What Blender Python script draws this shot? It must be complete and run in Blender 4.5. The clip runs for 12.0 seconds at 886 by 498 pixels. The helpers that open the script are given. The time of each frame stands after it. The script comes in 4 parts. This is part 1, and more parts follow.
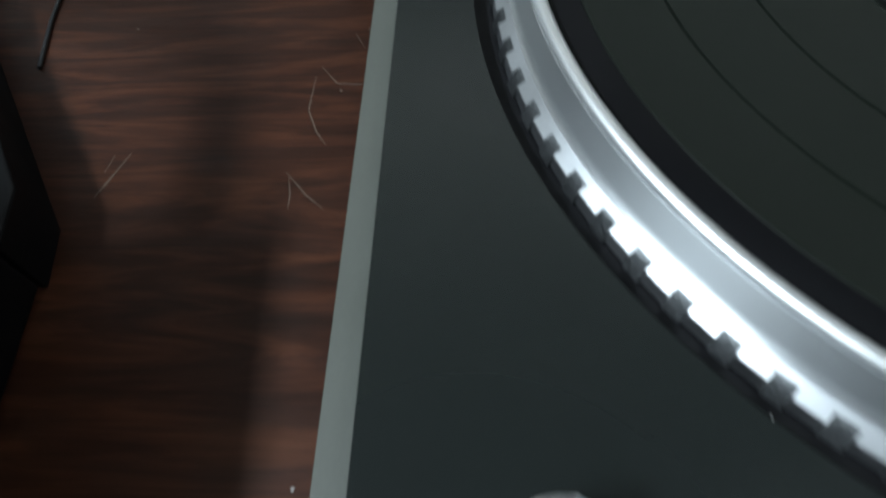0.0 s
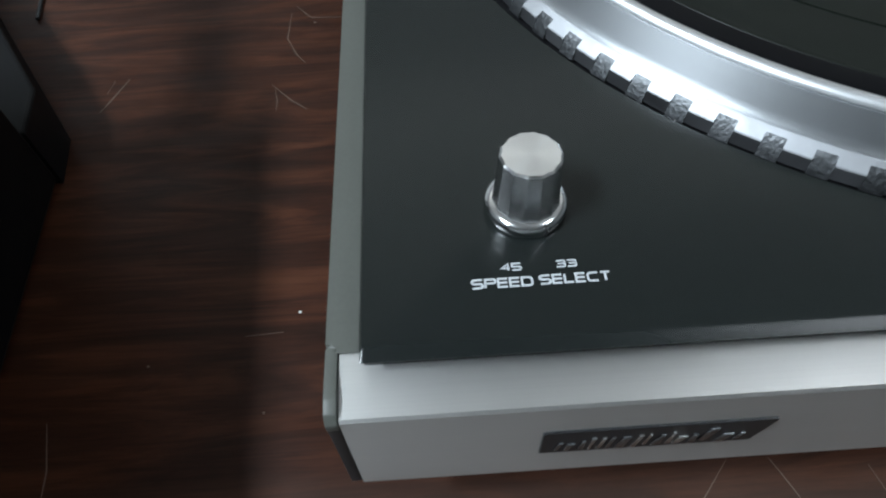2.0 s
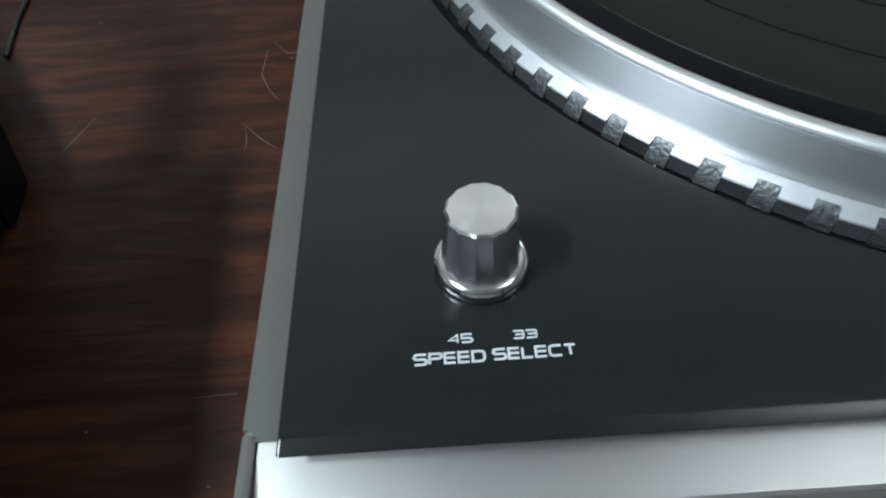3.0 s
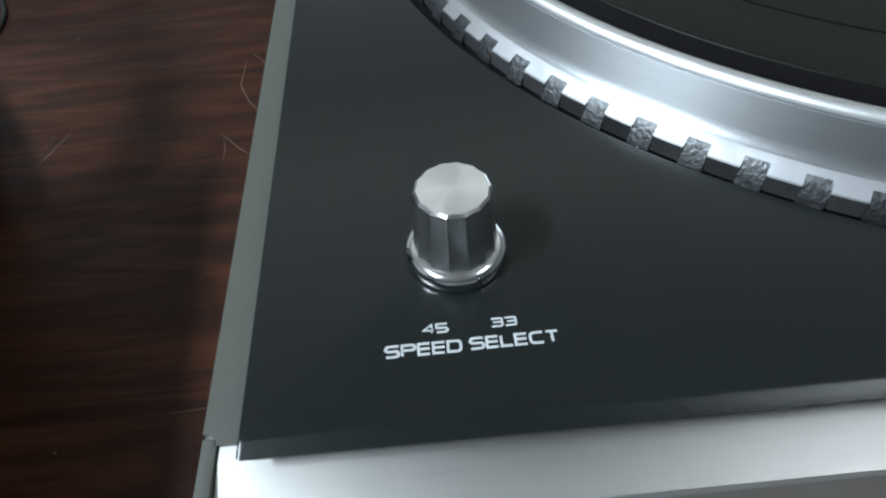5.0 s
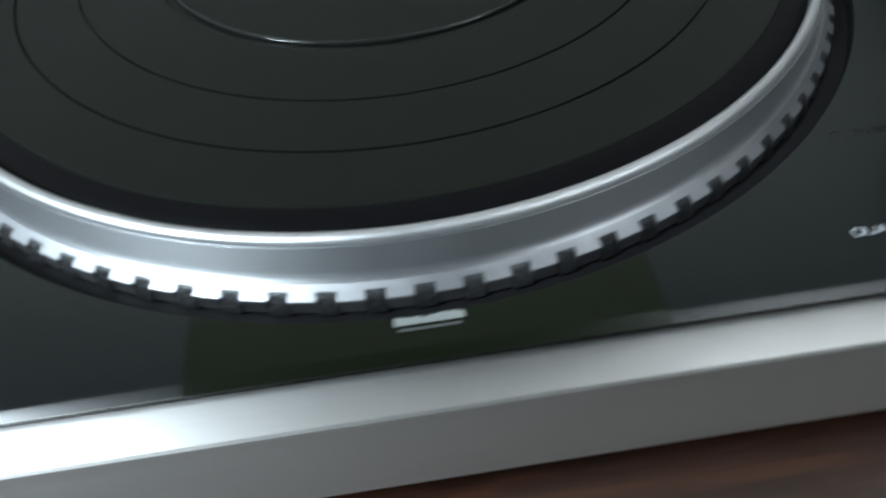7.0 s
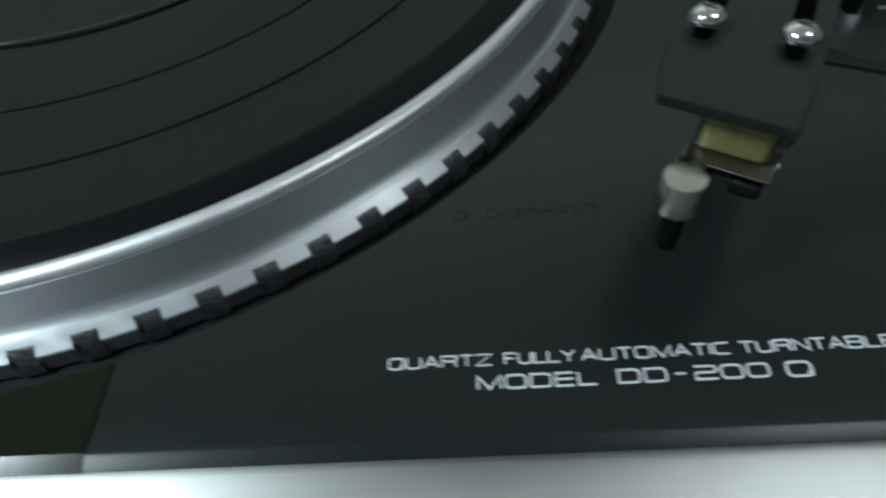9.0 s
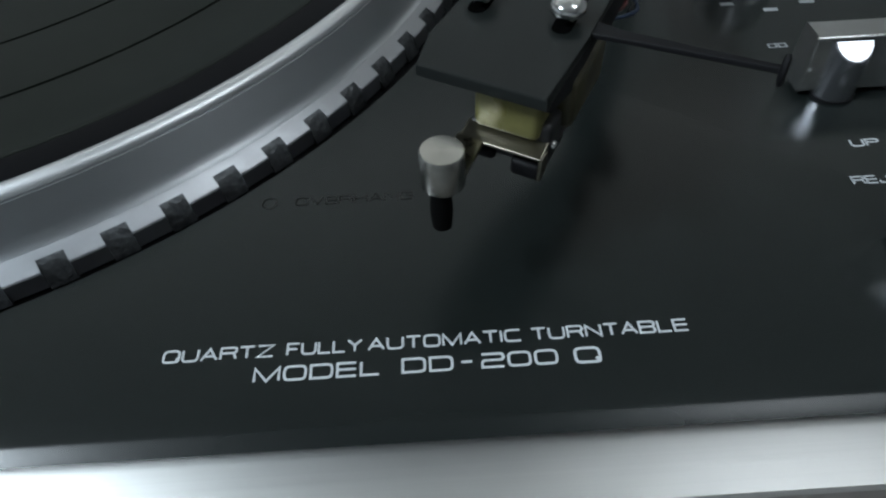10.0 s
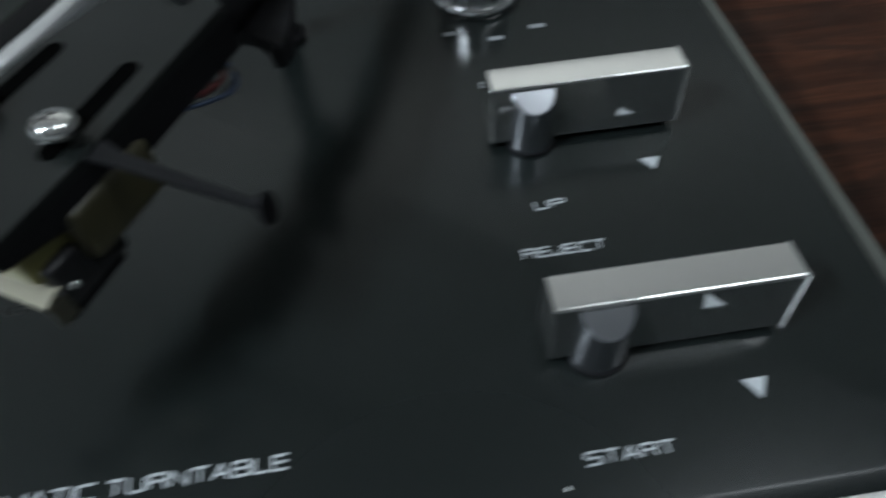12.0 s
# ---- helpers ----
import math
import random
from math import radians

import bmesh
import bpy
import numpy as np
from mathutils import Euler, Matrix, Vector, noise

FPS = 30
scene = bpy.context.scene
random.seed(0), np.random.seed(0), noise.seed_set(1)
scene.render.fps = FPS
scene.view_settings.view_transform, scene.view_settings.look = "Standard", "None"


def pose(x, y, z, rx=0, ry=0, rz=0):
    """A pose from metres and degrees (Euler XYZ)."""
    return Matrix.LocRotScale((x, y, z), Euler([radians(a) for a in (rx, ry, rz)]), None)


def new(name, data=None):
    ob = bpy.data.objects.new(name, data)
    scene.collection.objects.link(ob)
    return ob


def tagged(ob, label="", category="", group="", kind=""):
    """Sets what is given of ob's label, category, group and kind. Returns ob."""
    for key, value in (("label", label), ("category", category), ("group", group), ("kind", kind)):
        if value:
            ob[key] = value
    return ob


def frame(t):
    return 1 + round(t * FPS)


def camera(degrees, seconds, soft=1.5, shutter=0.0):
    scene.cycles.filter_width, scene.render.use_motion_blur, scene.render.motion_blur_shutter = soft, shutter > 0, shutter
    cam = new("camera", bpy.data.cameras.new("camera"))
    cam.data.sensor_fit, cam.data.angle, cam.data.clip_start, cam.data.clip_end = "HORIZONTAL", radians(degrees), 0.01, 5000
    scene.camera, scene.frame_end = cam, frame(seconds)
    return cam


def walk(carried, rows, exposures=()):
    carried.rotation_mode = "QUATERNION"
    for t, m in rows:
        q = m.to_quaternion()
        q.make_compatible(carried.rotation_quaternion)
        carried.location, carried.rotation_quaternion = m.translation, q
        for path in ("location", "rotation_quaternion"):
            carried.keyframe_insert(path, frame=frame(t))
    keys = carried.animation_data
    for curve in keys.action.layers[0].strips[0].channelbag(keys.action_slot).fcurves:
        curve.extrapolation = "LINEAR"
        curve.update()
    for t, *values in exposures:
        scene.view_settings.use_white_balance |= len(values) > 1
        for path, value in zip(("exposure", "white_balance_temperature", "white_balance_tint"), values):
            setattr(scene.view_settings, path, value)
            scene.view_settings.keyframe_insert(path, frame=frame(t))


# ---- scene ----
# ---- light and exposure
# seconds, stops, kelvin, tint
EXPOSURES = [
    (0.0, -0.02, 6500, 9), (1.0, -0.02, 6500, 12), (2.0, -0.02, 6500, 13), (3.0, -0.03, 6500, 10), (5.0, -0.04, 6500, 12),
    (6.0, -0.06, 6500, 9), (7.0, -0.08, 6500, 11), (9.0, -0.20, 6500, 5), (9.5, -0.22, 6500, 12), (10.5, -0.23, 6500, 11),
    (11.0, -0.23, 6500, 5), (11.5, -0.25, 6500, 0), (12.0, -0.30, 6500, 12),
]
LAMP_GLOW = 2.0
# hanging strip lights: x, y, width, length, watts down and up, colour
LAMPS = [(-1.10, -0.42, 0.16, 0.60, 60.0, 8.0, (0.83, 0.985, 1.08)), (1.20, -0.34, 0.50, 0.45, 3.4, 6.0, (0.83, 0.985, 1.08))]
FILL_WATTS = 27.0     # unseen uplighter added on the north wall as fill
world = bpy.data.worlds.new("room_air")
world.use_nodes = True
world.node_tree.nodes["Background"].inputs["Color"].default_value = (0.02, 0.02, 0.02, 1)
scene.world = world

cam = camera(69.74, 12.0, soft=2.2, shutter=0.5)
# seconds, eye x, y, z in metres, then turns about x, y, z in degrees
PATH = [
    (0.0, 0.0216, 0.0206, 0.1808, 30.73, 2.77, 1.84),
    (0.2, 0.0205, 0.0005, 0.1816, 31.07, 2.75, -0.37),
    (0.5, 0.0182, -0.0214, 0.1841, 32.23, 2.54, -2.72),
    (1.0, 0.0115, -0.0452, 0.1818, 34.28, 1.45, -3.17),
    (1.5, 0.0123, -0.0506, 0.1788, 34.43, 1.45, -3.28),
    (2.0, 0.0148, -0.0496, 0.1756, 34.68, 1.57, -3.36),
    (2.5, 0.0185, -0.0446, 0.1733, 34.19, 1.82, -3.10),
    (3.0, 0.0269, -0.0358, 0.1653, 37.45, 2.29, -3.01),
    (5.0, 0.0303, -0.0368, 0.1566, 39.34, 3.07, -4.55),
    (5.5, 0.0467, -0.0477, 0.1642, 38.01, 3.76, -6.48),
    (6.0, 0.0809, -0.0590, 0.1838, 38.68, 2.01, -12.20),
    (6.2, 0.1021, -0.0622, 0.1856, 37.83, 3.42, -10.87),
    (6.5, 0.1214, -0.0722, 0.1809, 42.41, 3.67, -10.43),
    (7.0, 0.1789, -0.0652, 0.1847, 39.11, 3.25, -7.82),
    (7.2, 0.1997, -0.0604, 0.1809, 39.63, 5.09, -3.71),
    (8.8, 0.2785, -0.0327, 0.1678, 37.01, 3.36, -2.86),
    (9.0, 0.2894, -0.0336, 0.1649, 37.23, 4.32, -0.86),
    (9.5, 0.3091, -0.0346, 0.1587, 38.20, 4.64, -1.19),
    (10.0, 0.3163, -0.0355, 0.1563, 38.72, 1.84, -3.08),
    (10.2, 0.3187, -0.0360, 0.1561, 39.18, 2.18, -3.10),
    (10.5, 0.3239, -0.0379, 0.1574, 39.83, 2.96, -2.93),
    (11.0, 0.3350, -0.0361, 0.1621, 38.65, 4.47, -2.72),
    (11.5, 0.3492, -0.0287, 0.1583, 36.69, 5.27, -4.74),
    (11.7, 0.3573, -0.0221, 0.1581, 36.15, 4.72, -6.62),
    (11.9, 0.3667, -0.0169, 0.1568, 35.65, 3.13, -7.50),
    (12.0, 0.3726, -0.0154, 0.1573, 35.41, 2.10, -8.26),
]

walk(cam, [(t, pose(x, y, z, rx, ry, rz)) for t, x, y, z, rx, ry, rz in PATH], EXPOSURES)

# ---------------------------------------------------------------- sizes
D = 0.0735            # height of the deck's top over the table
W = 0.4436            # width of the deck plate
DEPTH = 0.352         # depth of the deck plate
CX, CY = 0.1790, 0.1683   # spindle
TABLE_H = 0.75


WELL_R = 0.1596       # recess in the deck
# platter edge: inner edge of the flange, notch, outer edge, foot of the skirt
BI_R, BI_Z = 0.1509, 0.0019
NOTCH_R, NOTCH_Z = 0.1523, 0.0010
BO_R, BO_Z = 0.1543, -0.0003
SK_R, SK_Z = 0.1545, -0.0038


# ---------------------------------------------------------------- materials
def nodes_of(name):
    m = bpy.data.materials.new(name)
    m.use_nodes = True
    nt = m.node_tree
    return m, nt, nt.nodes["Principled BSDF"]


def coords(nt, scale=(1, 1, 1), turn=(0, 0, 0)):
    tc = nt.nodes.new("ShaderNodeTexCoord")
    mp = nt.nodes.new("ShaderNodeMapping")
    mp.inputs["Scale"].default_value = scale
    mp.inputs["Rotation"].default_value = [radians(a) for a in turn]
    nt.links.new(tc.outputs["Object"], mp.inputs["Vector"])
    return mp.outputs["Vector"]


def noise_tex(nt, vec, scale, detail=4, rough=0.55, distort=0.0):
    n = nt.nodes.new("ShaderNodeTexNoise")
    n.inputs["Scale"].default_value = scale
    n.inputs["Detail"].default_value = detail
    n.inputs["Roughness"].default_value = rough
    n.inputs["Distortion"].default_value = distort
    nt.links.new(vec, n.inputs["Vector"])
    return n.outputs["Fac"]


def ramp(nt, fac, stops):
    r = nt.nodes.new("ShaderNodeValToRGB")
    el = r.color_ramp.elements
    while len(el) < len(stops):
        el.new(0.5)
    for e, (p, c) in zip(el, stops):
        e.position, e.color = p, (*c, 1) if len(c) == 3 else c
    nt.links.new(fac, r.inputs["Fac"])
    return r.outputs["Color"]


def span(nt, fac, lo, hi, a=0.3, b=0.7):
    r = nt.nodes.new("ShaderNodeMapRange")
    r.inputs["From Min"].default_value, r.inputs["From Max"].default_value = a, b
    r.inputs["To Min"].default_value, r.inputs["To Max"].default_value = lo, hi
    nt.links.new(fac, r.inputs["Value"])
    return r.outputs["Result"]


def mix(nt, fac, a, b, mode="MIX"):
    m = nt.nodes.new("ShaderNodeMix")
    m.data_type, m.blend_type = "RGBA", mode
    if isinstance(fac, float):
        m.inputs["Factor"].default_value = fac
    else:
        nt.links.new(fac, m.inputs["Factor"])
    for key, v in (("A", a), ("B", b)):
        socket = [s for s in m.inputs if s.name == key and s.type == "RGBA"][0]
        if isinstance(v, tuple):
            socket.default_value = (*v, 1)
        else:
            nt.links.new(v, socket)
    return [s for s in m.outputs if s.type == "RGBA"][0]


def bump(nt, p, height, strength, distance):
    b = nt.nodes.new("ShaderNodeBump")
    b.inputs["Strength"].default_value = strength
    b.inputs["Distance"].default_value = distance
    nt.links.new(height, b.inputs["Height"])
    nt.links.new(b.outputs["Normal"], p.inputs["Normal"])


def surface(name, colour, rough=0.5, metal=0.0, vary=0.12, grain=900.0, blotch=25.0, relief=0.0, coat=0.0, ior=1.5, aniso=0.0, spec=0.5, stretch=(1, 1, 1)):
    """A paint, plastic or metal with fine grain and broad unevenness in colour and gloss."""
    m, nt, p = nodes_of(name)
    vec = coords(nt, stretch)
    fine, broad = noise_tex(nt, vec, grain, 3), noise_tex(nt, vec, blotch, 4)
    dark = tuple(c * (1 - vary) for c in colour)
    light = tuple(min(1, c * (1 + vary)) for c in colour)
    col = mix(nt, 0.5, ramp(nt, fine, [(0.3, dark), (0.7, light)]), ramp(nt, broad, [(0.3, dark), (0.7, light)]))
    nt.links.new(col, p.inputs["Base Color"])
    nt.links.new(span(nt, broad, rough * 0.85, min(1, rough * 1.15)), p.inputs["Roughness"])
    p.inputs["Metallic"].default_value = metal
    p.inputs["IOR"].default_value = ior
    p.inputs["Coat Weight"].default_value = coat
    p.inputs["Coat Roughness"].default_value = 0.08
    p.inputs["Anisotropic"].default_value = aniso
    p.inputs["Specular IOR Level"].default_value = spec
    if relief:
        bump(nt, p, fine, 0.4, relief)
    return m


def wood_veneer():
    """Dark red-brown wood laminate, grain along x, scuffed, greyer towards the front."""
    m, nt, p = nodes_of("rosewood_laminate")
    warp = coords(nt, (3.2, 26, 1))
    fine = coords(nt, (14, 320, 1))
    band = noise_tex(nt, warp, 3.0, 6, 0.62, 1.6)
    line = noise_tex(nt, fine, 2.2, 5, 0.6, 0.6)
    col = ramp(nt, band, [(0.28, (0.017, 0.0064, 0.0036)), (0.47, (0.034, 0.0114, 0.0060)), (0.60, (0.063, 0.0208, 0.0098)), (0.78, (0.083, 0.030, 0.0146))])
    streak = ramp(nt, line, [(0.36, (0.35, 0.30, 0.28)), (0.52, (1, 1, 1))])
    col = mix(nt, 0.40, col, streak, "MULTIPLY")
    haze = noise_tex(nt, coords(nt), 9.0, 5, 0.6)
    col = mix(nt, span(nt, haze, 0.0, 0.06, 0.45, 0.75), col, (0.065, 0.050, 0.042))
    sep = nt.nodes.new("ShaderNodeSeparateXYZ")
    nt.links.new(coords(nt), sep.inputs["Vector"])
    # colour turns greyer towards the front and very slightly to the right
    front = span(nt, sep.outputs["Y"], 1.0, 0.0, -0.034, 0.002)
    side = span(nt, sep.outputs["X"], 0.0, 0.02, 0.40, 0.47)
    greyed = nt.nodes.new("ShaderNodeMath")
    greyed.operation = "MAXIMUM"
    nt.links.new(front, greyed.inputs[0])
    nt.links.new(side, greyed.inputs[1])
    patchy = nt.nodes.new("ShaderNodeMath")
    patchy.operation = "MULTIPLY"
    nt.links.new(greyed.outputs[0], patchy.inputs[0])
    nt.links.new(span(nt, noise_tex(nt, coords(nt, (1, 2, 1)), 22.0, 5, 0.6), 0.50, 0.95), patchy.inputs[1])
    col = mix(nt, patchy.outputs[0], col, (0.070, 0.056, 0.047))
    nt.links.new(col, p.inputs["Base Color"])
    smear = noise_tex(nt, coords(nt, (1, 2.2, 1), (0, 0, 20)), 28.0, 5)
    nt.links.new(span(nt, smear, 0.34, 0.58), p.inputs["Roughness"])
    p.inputs["IOR"].default_value = 1.45
    p.inputs["Specular IOR Level"].default_value = 0.2
    bump(nt, p, line, 0.25, 0.0002)
    return m


def brushed_aluminium(name, colour, rough, along, aniso=0.75):
    """Metal with fine brush lines along one axis ('x') or turned round z ('ring')."""
    m, nt, p = nodes_of(name)
    if along == "x":
        vec = coords(nt, (3, 900, 900))
        lines = noise_tex(nt, vec, 3.0, 3)
    else:
        tc = nt.nodes.new("ShaderNodeTexCoord")
        sep = nt.nodes.new("ShaderNodeVectorMath")
        sep.operation = "LENGTH"
        flat = nt.nodes.new("ShaderNodeVectorMath")
        flat.operation = "MULTIPLY"
        flat.inputs[1].default_value = (1, 1, 0)
        nt.links.new(tc.outputs["Object"], flat.inputs[0])
        nt.links.new(flat.outputs["Vector"], sep.inputs[0])
        n = nt.nodes.new("ShaderNodeTexNoise")
        n.noise_dimensions = "1D"
        n.inputs["Scale"].default_value = 2600
        nt.links.new(sep.outputs["Value"], n.inputs["W"])
        lines = n.outputs["Fac"]
    cloud = noise_tex(nt, coords(nt), 30.0, 2)
    col = mix(nt, 0.5, ramp(nt, lines, [(0.3, tuple(c * (0.9 if along == "x" else 0.97) for c in colour)), (0.7, colour)]), ramp(nt, cloud, [(0.3, tuple(c * 0.93 for c in colour)), (0.7, colour)]))
    nt.links.new(col, p.inputs["Base Color"])
    nt.links.new(span(nt, lines, rough * 0.92, rough * 1.08), p.inputs["Roughness"])
    p.inputs["Metallic"].default_value = 1.0
    tan = nt.nodes.new("ShaderNodeTangent")
    tan.direction_type, tan.axis = "RADIAL", "X" if along == "x" else "Z"
    nt.links.new(tan.outputs["Tangent"], p.inputs["Tangent"])
    p.inputs["Anisotropic"].default_value = aniso
    p.inputs["Anisotropic Rotation"].default_value = 0.0 if along == "x" else 0.25
    if along == "x":
        bump(nt, p, lines, 0.12, 0.0001)
    return m


def glowing(name, colour, strength):
    m, nt, p = nodes_of(name)
    p.inputs["Base Color"].default_value = (0.9, 0.9, 0.9, 1)
    p.inputs["Emission Color"].default_value = (*colour, 1)
    p.inputs["Emission Strength"].default_value = strength
    return m


WOOD = wood_veneer()
BLACK_DECK = surface("satin_black_deck", (0.0081, 0.0107, 0.0103), 0.22, spec=0.35, vary=0.0, grain=300, blotch=6)
PANEL = surface("gloss_smoked_panel", (0.0055, 0.0085, 0.0035), 0.16, spec=0.23, vary=0.0, blotch=20)
PLINTH = surface("grey_green_plinth", (0.086, 0.090, 0.079), 0.5, vary=0.08, grain=1200, relief=0.00003)
UNDER = surface("black_base_plastic", (0.012, 0.012, 0.013), 0.45)
ALU = brushed_aluminium("brushed_fascia", (0.76, 0.755, 0.735), 0.44, "x", 0.60)
POLISHED = surface("polished_aluminium", (0.78, 0.79, 0.80), 0.42, metal=1.0, vary=0.03, blotch=40)
MATTE_BLACK = surface("matte_black_arm", (0.005, 0.005, 0.006), 0.62, spec=0.2, vary=0.2)
ALU_RING = brushed_aluminium("turned_platter", (0.62, 0.64, 0.66), 0.46, "ring", 0.80)
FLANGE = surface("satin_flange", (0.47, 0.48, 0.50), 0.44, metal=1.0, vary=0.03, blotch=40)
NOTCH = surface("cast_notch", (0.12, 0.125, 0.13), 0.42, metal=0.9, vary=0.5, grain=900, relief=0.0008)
CHROME = surface("chrome", (0.82, 0.82, 0.80), 0.05, metal=1.0, vary=0.02, blotch=60)
STEEL = brushed_aluminium("turned_steel", (0.41, 0.40, 0.37), 0.20, "ring")
RUBBER = surface("black_rubber_mat", (0.0080, 0.0102, 0.0080), 0.42, spec=0.16, vary=0.08, grain=1400, blotch=18)
RING_GLOSS = surface("glossy_ring", (0.010, 0.011, 0.010), 0.10, spec=0.6, vary=0.0)
GLOSS_BLACK = surface("gloss_black_ring", (0.0040, 0.0040, 0.0048), 0.36, spec=0.10)
CASE_BLACK = surface("black_case_paint", (0.004, 0.004, 0.0045), 0.5, spec=0.15, vary=0.1)
SHADE_BLACK = surface("shade_black", (0.002, 0.002, 0.002), 0.9, spec=0.0)
DARK_CHROME = surface("dark_chrome", (0.36, 0.37, 0.39), 0.16, metal=1.0, vary=0.1)
BENT_STEEL = surface("bent_steel", (0.27, 0.25, 0.195), 0.30, metal=1.0, vary=0.06, blotch=150)
BLACK = surface("black_plastic", (0.012, 0.012, 0.013), 0.38, vary=0.15)
LEVER = surface("lever_chrome", (0.74, 0.735, 0.72), 0.07, metal=0.96, vary=0.03, blotch=60)
POST = surface("satin_chrome", (0.50, 0.51, 0.54), 0.17, metal=0.96, vary=0.03, blotch=60)
SHELL = surface("black_headshell", (0.008, 0.010, 0.0095), 0.32, spec=0.28, vary=0.12, grain=1500)
AMBER = surface("amber_cartridge", (0.17, 0.158, 0.056), 0.30, vary=0.10, blotch=200)
SMOKED_AMBER = surface("smoked_amber", (0.048, 0.043, 0.020), 0.34, vary=0.10, blotch=200)
INK = surface("white_print", (0.50, 0.52, 0.54), 0.55, vary=0.10, grain=2500)
DIM_INK = surface("worn_print", (0.26, 0.27, 0.28), 0.55, vary=0.15, grain=2500)
BRAND_INK = surface("brand_print", (0.26, 0.28, 0.27), 0.5, vary=0.25, grain=2500)
FAINT_INK = surface("dull_print", (0.07, 0.075, 0.075), 0.5, vary=0.25, grain=2500)
FAINT = surface("faint_print", (0.003, 0.003, 0.003), 0.35, vary=0.2)
FELT = surface("brush_hair", (0.003, 0.003, 0.003), 0.9, spec=0.05, vary=0.3, grain=3000)
RED_WIRE = surface("red_wire", (0.10, 0.012, 0.012), 0.45)
BLUE_WIRE = surface("blue_wire", (0.03, 0.05, 0.10), 0.45)
WHITE_BOX = surface("white_carton", (0.60, 0.61, 0.59), 0.55, vary=0.05, blotch=8)
KNOB_SIDE = brushed_aluminium("knob_turned", (0.78, 0.78, 0.78), 0.22, "ring", 0.85)
KNOB = surface("knob_chrome", (0.78, 0.78, 0.78), 0.11, metal=1.0, vary=0.02, blotch=60)
WALL = surface("cream_wall_paint", (0.36, 0.365, 0.37), 0.8, vary=0.04, blotch=2, grain=120, relief=0.0004)
CEIL = surface("ceiling_paint", (0.75, 0.755, 0.75), 0.85, vary=0.03, blotch=2, grain=120)
FLOOR = surface("grey_floor_vinyl", (0.24, 0.24, 0.23), 0.5, vary=0.12, blotch=3)
SCUFF = surface("scratch_pale", (0.115, 0.083, 0.062), 0.7, vary=0.3, grain=2500)
SPECK = surface("pale_speck", (0.6, 0.6, 0.58), 0.7, vary=0.2)
GREY_TRIM = surface("grey_trim", (0.055, 0.062, 0.070), 0.45, vary=0.1)
TUBE = glowing("lamp_diffuser", (1.0, 0.98, 0.95), LAMP_GLOW)


# ---------------------------------------------------------------- mesh helpers
def mesh_object(name, bm, material, smooth=40.0):
    me = bpy.data.meshes.new(name)
    bmesh.ops.recalc_face_normals(bm, faces=bm.faces)
    for f in bm.faces:
        f.smooth = True
    for f in bm.faces:
        f.normal_update()
    for e in bm.edges:
        soft = len(e.link_faces) == 2 and e.calc_face_angle(0) < radians(smooth)
        if soft and e.calc_face_angle(0) > 0.02:
            a, b = sorted(f.calc_area() for f in e.link_faces)
            soft = b < 25 * a
        e.smooth = soft
    bm.to_mesh(me)
    bm.free()
    mats = material if isinstance(material, (list, tuple)) else [material]
    for m in mats:
        me.materials.append(m)
    return new(name, me)


def part(name, bm, material, parent, label="", smooth=40.0):
    ob = mesh_object(name, bm, material, smooth)
    ob.parent = parent
    if label:
        ob["label"] = label
    return ob


def thing(name, at=(0, 0, 0), label="", category="", group="", kind=""):
    ob = new(name)
    ob.empty_display_size = 0.01
    ob.location = at
    return tagged(ob, label, category, group, kind)


def box(bm, lo, hi, bevel=0.0, segs=2, m=None):
    """An axis-aligned block from lo to hi with rounded edges, turned by m."""
    c = [(a + b) / 2 for a, b in zip(lo, hi)]
    s = [b - a for a, b in zip(lo, hi)]
    got = bmesh.ops.create_cube(bm, size=1.0, matrix=Matrix.Translation(c) @ Matrix.Diagonal((*s, 1)))
    vs = got["verts"]
    if bevel:
        es = {e for v in vs for e in v.link_edges}
        res = bmesh.ops.bevel(bm, geom=list(es), offset=bevel, segments=segs, profile=0.5, affect="EDGES")
        vs = list({v for f in res["faces"] for v in f.verts} | {v for v in vs if v.is_valid})
    if m is not None:
        bmesh.ops.transform(bm, matrix=m, verts=vs)
    return vs


def prism(bm, outline, z0, z1, bevel=0.0, segs=2):
    """A flat outline of (x, y) raised from z0 to z1; bevel rounds its upper rim."""
    low = [bm.verts.new((x, y, z0)) for x, y in outline]
    top = [bm.verts.new((x, y, z1)) for x, y in outline]
    n = len(outline)
    bm.faces.new(low[::-1])
    cap = bm.faces.new(top)
    for i in range(n):
        bm.faces.new((low[i], low[(i + 1) % n], top[(i + 1) % n], top[i]))
    if bevel:
        bmesh.ops.bevel(bm, geom=list(cap.edges), offset=bevel, segments=segs, profile=0.5, affect="EDGES")
    return low + top


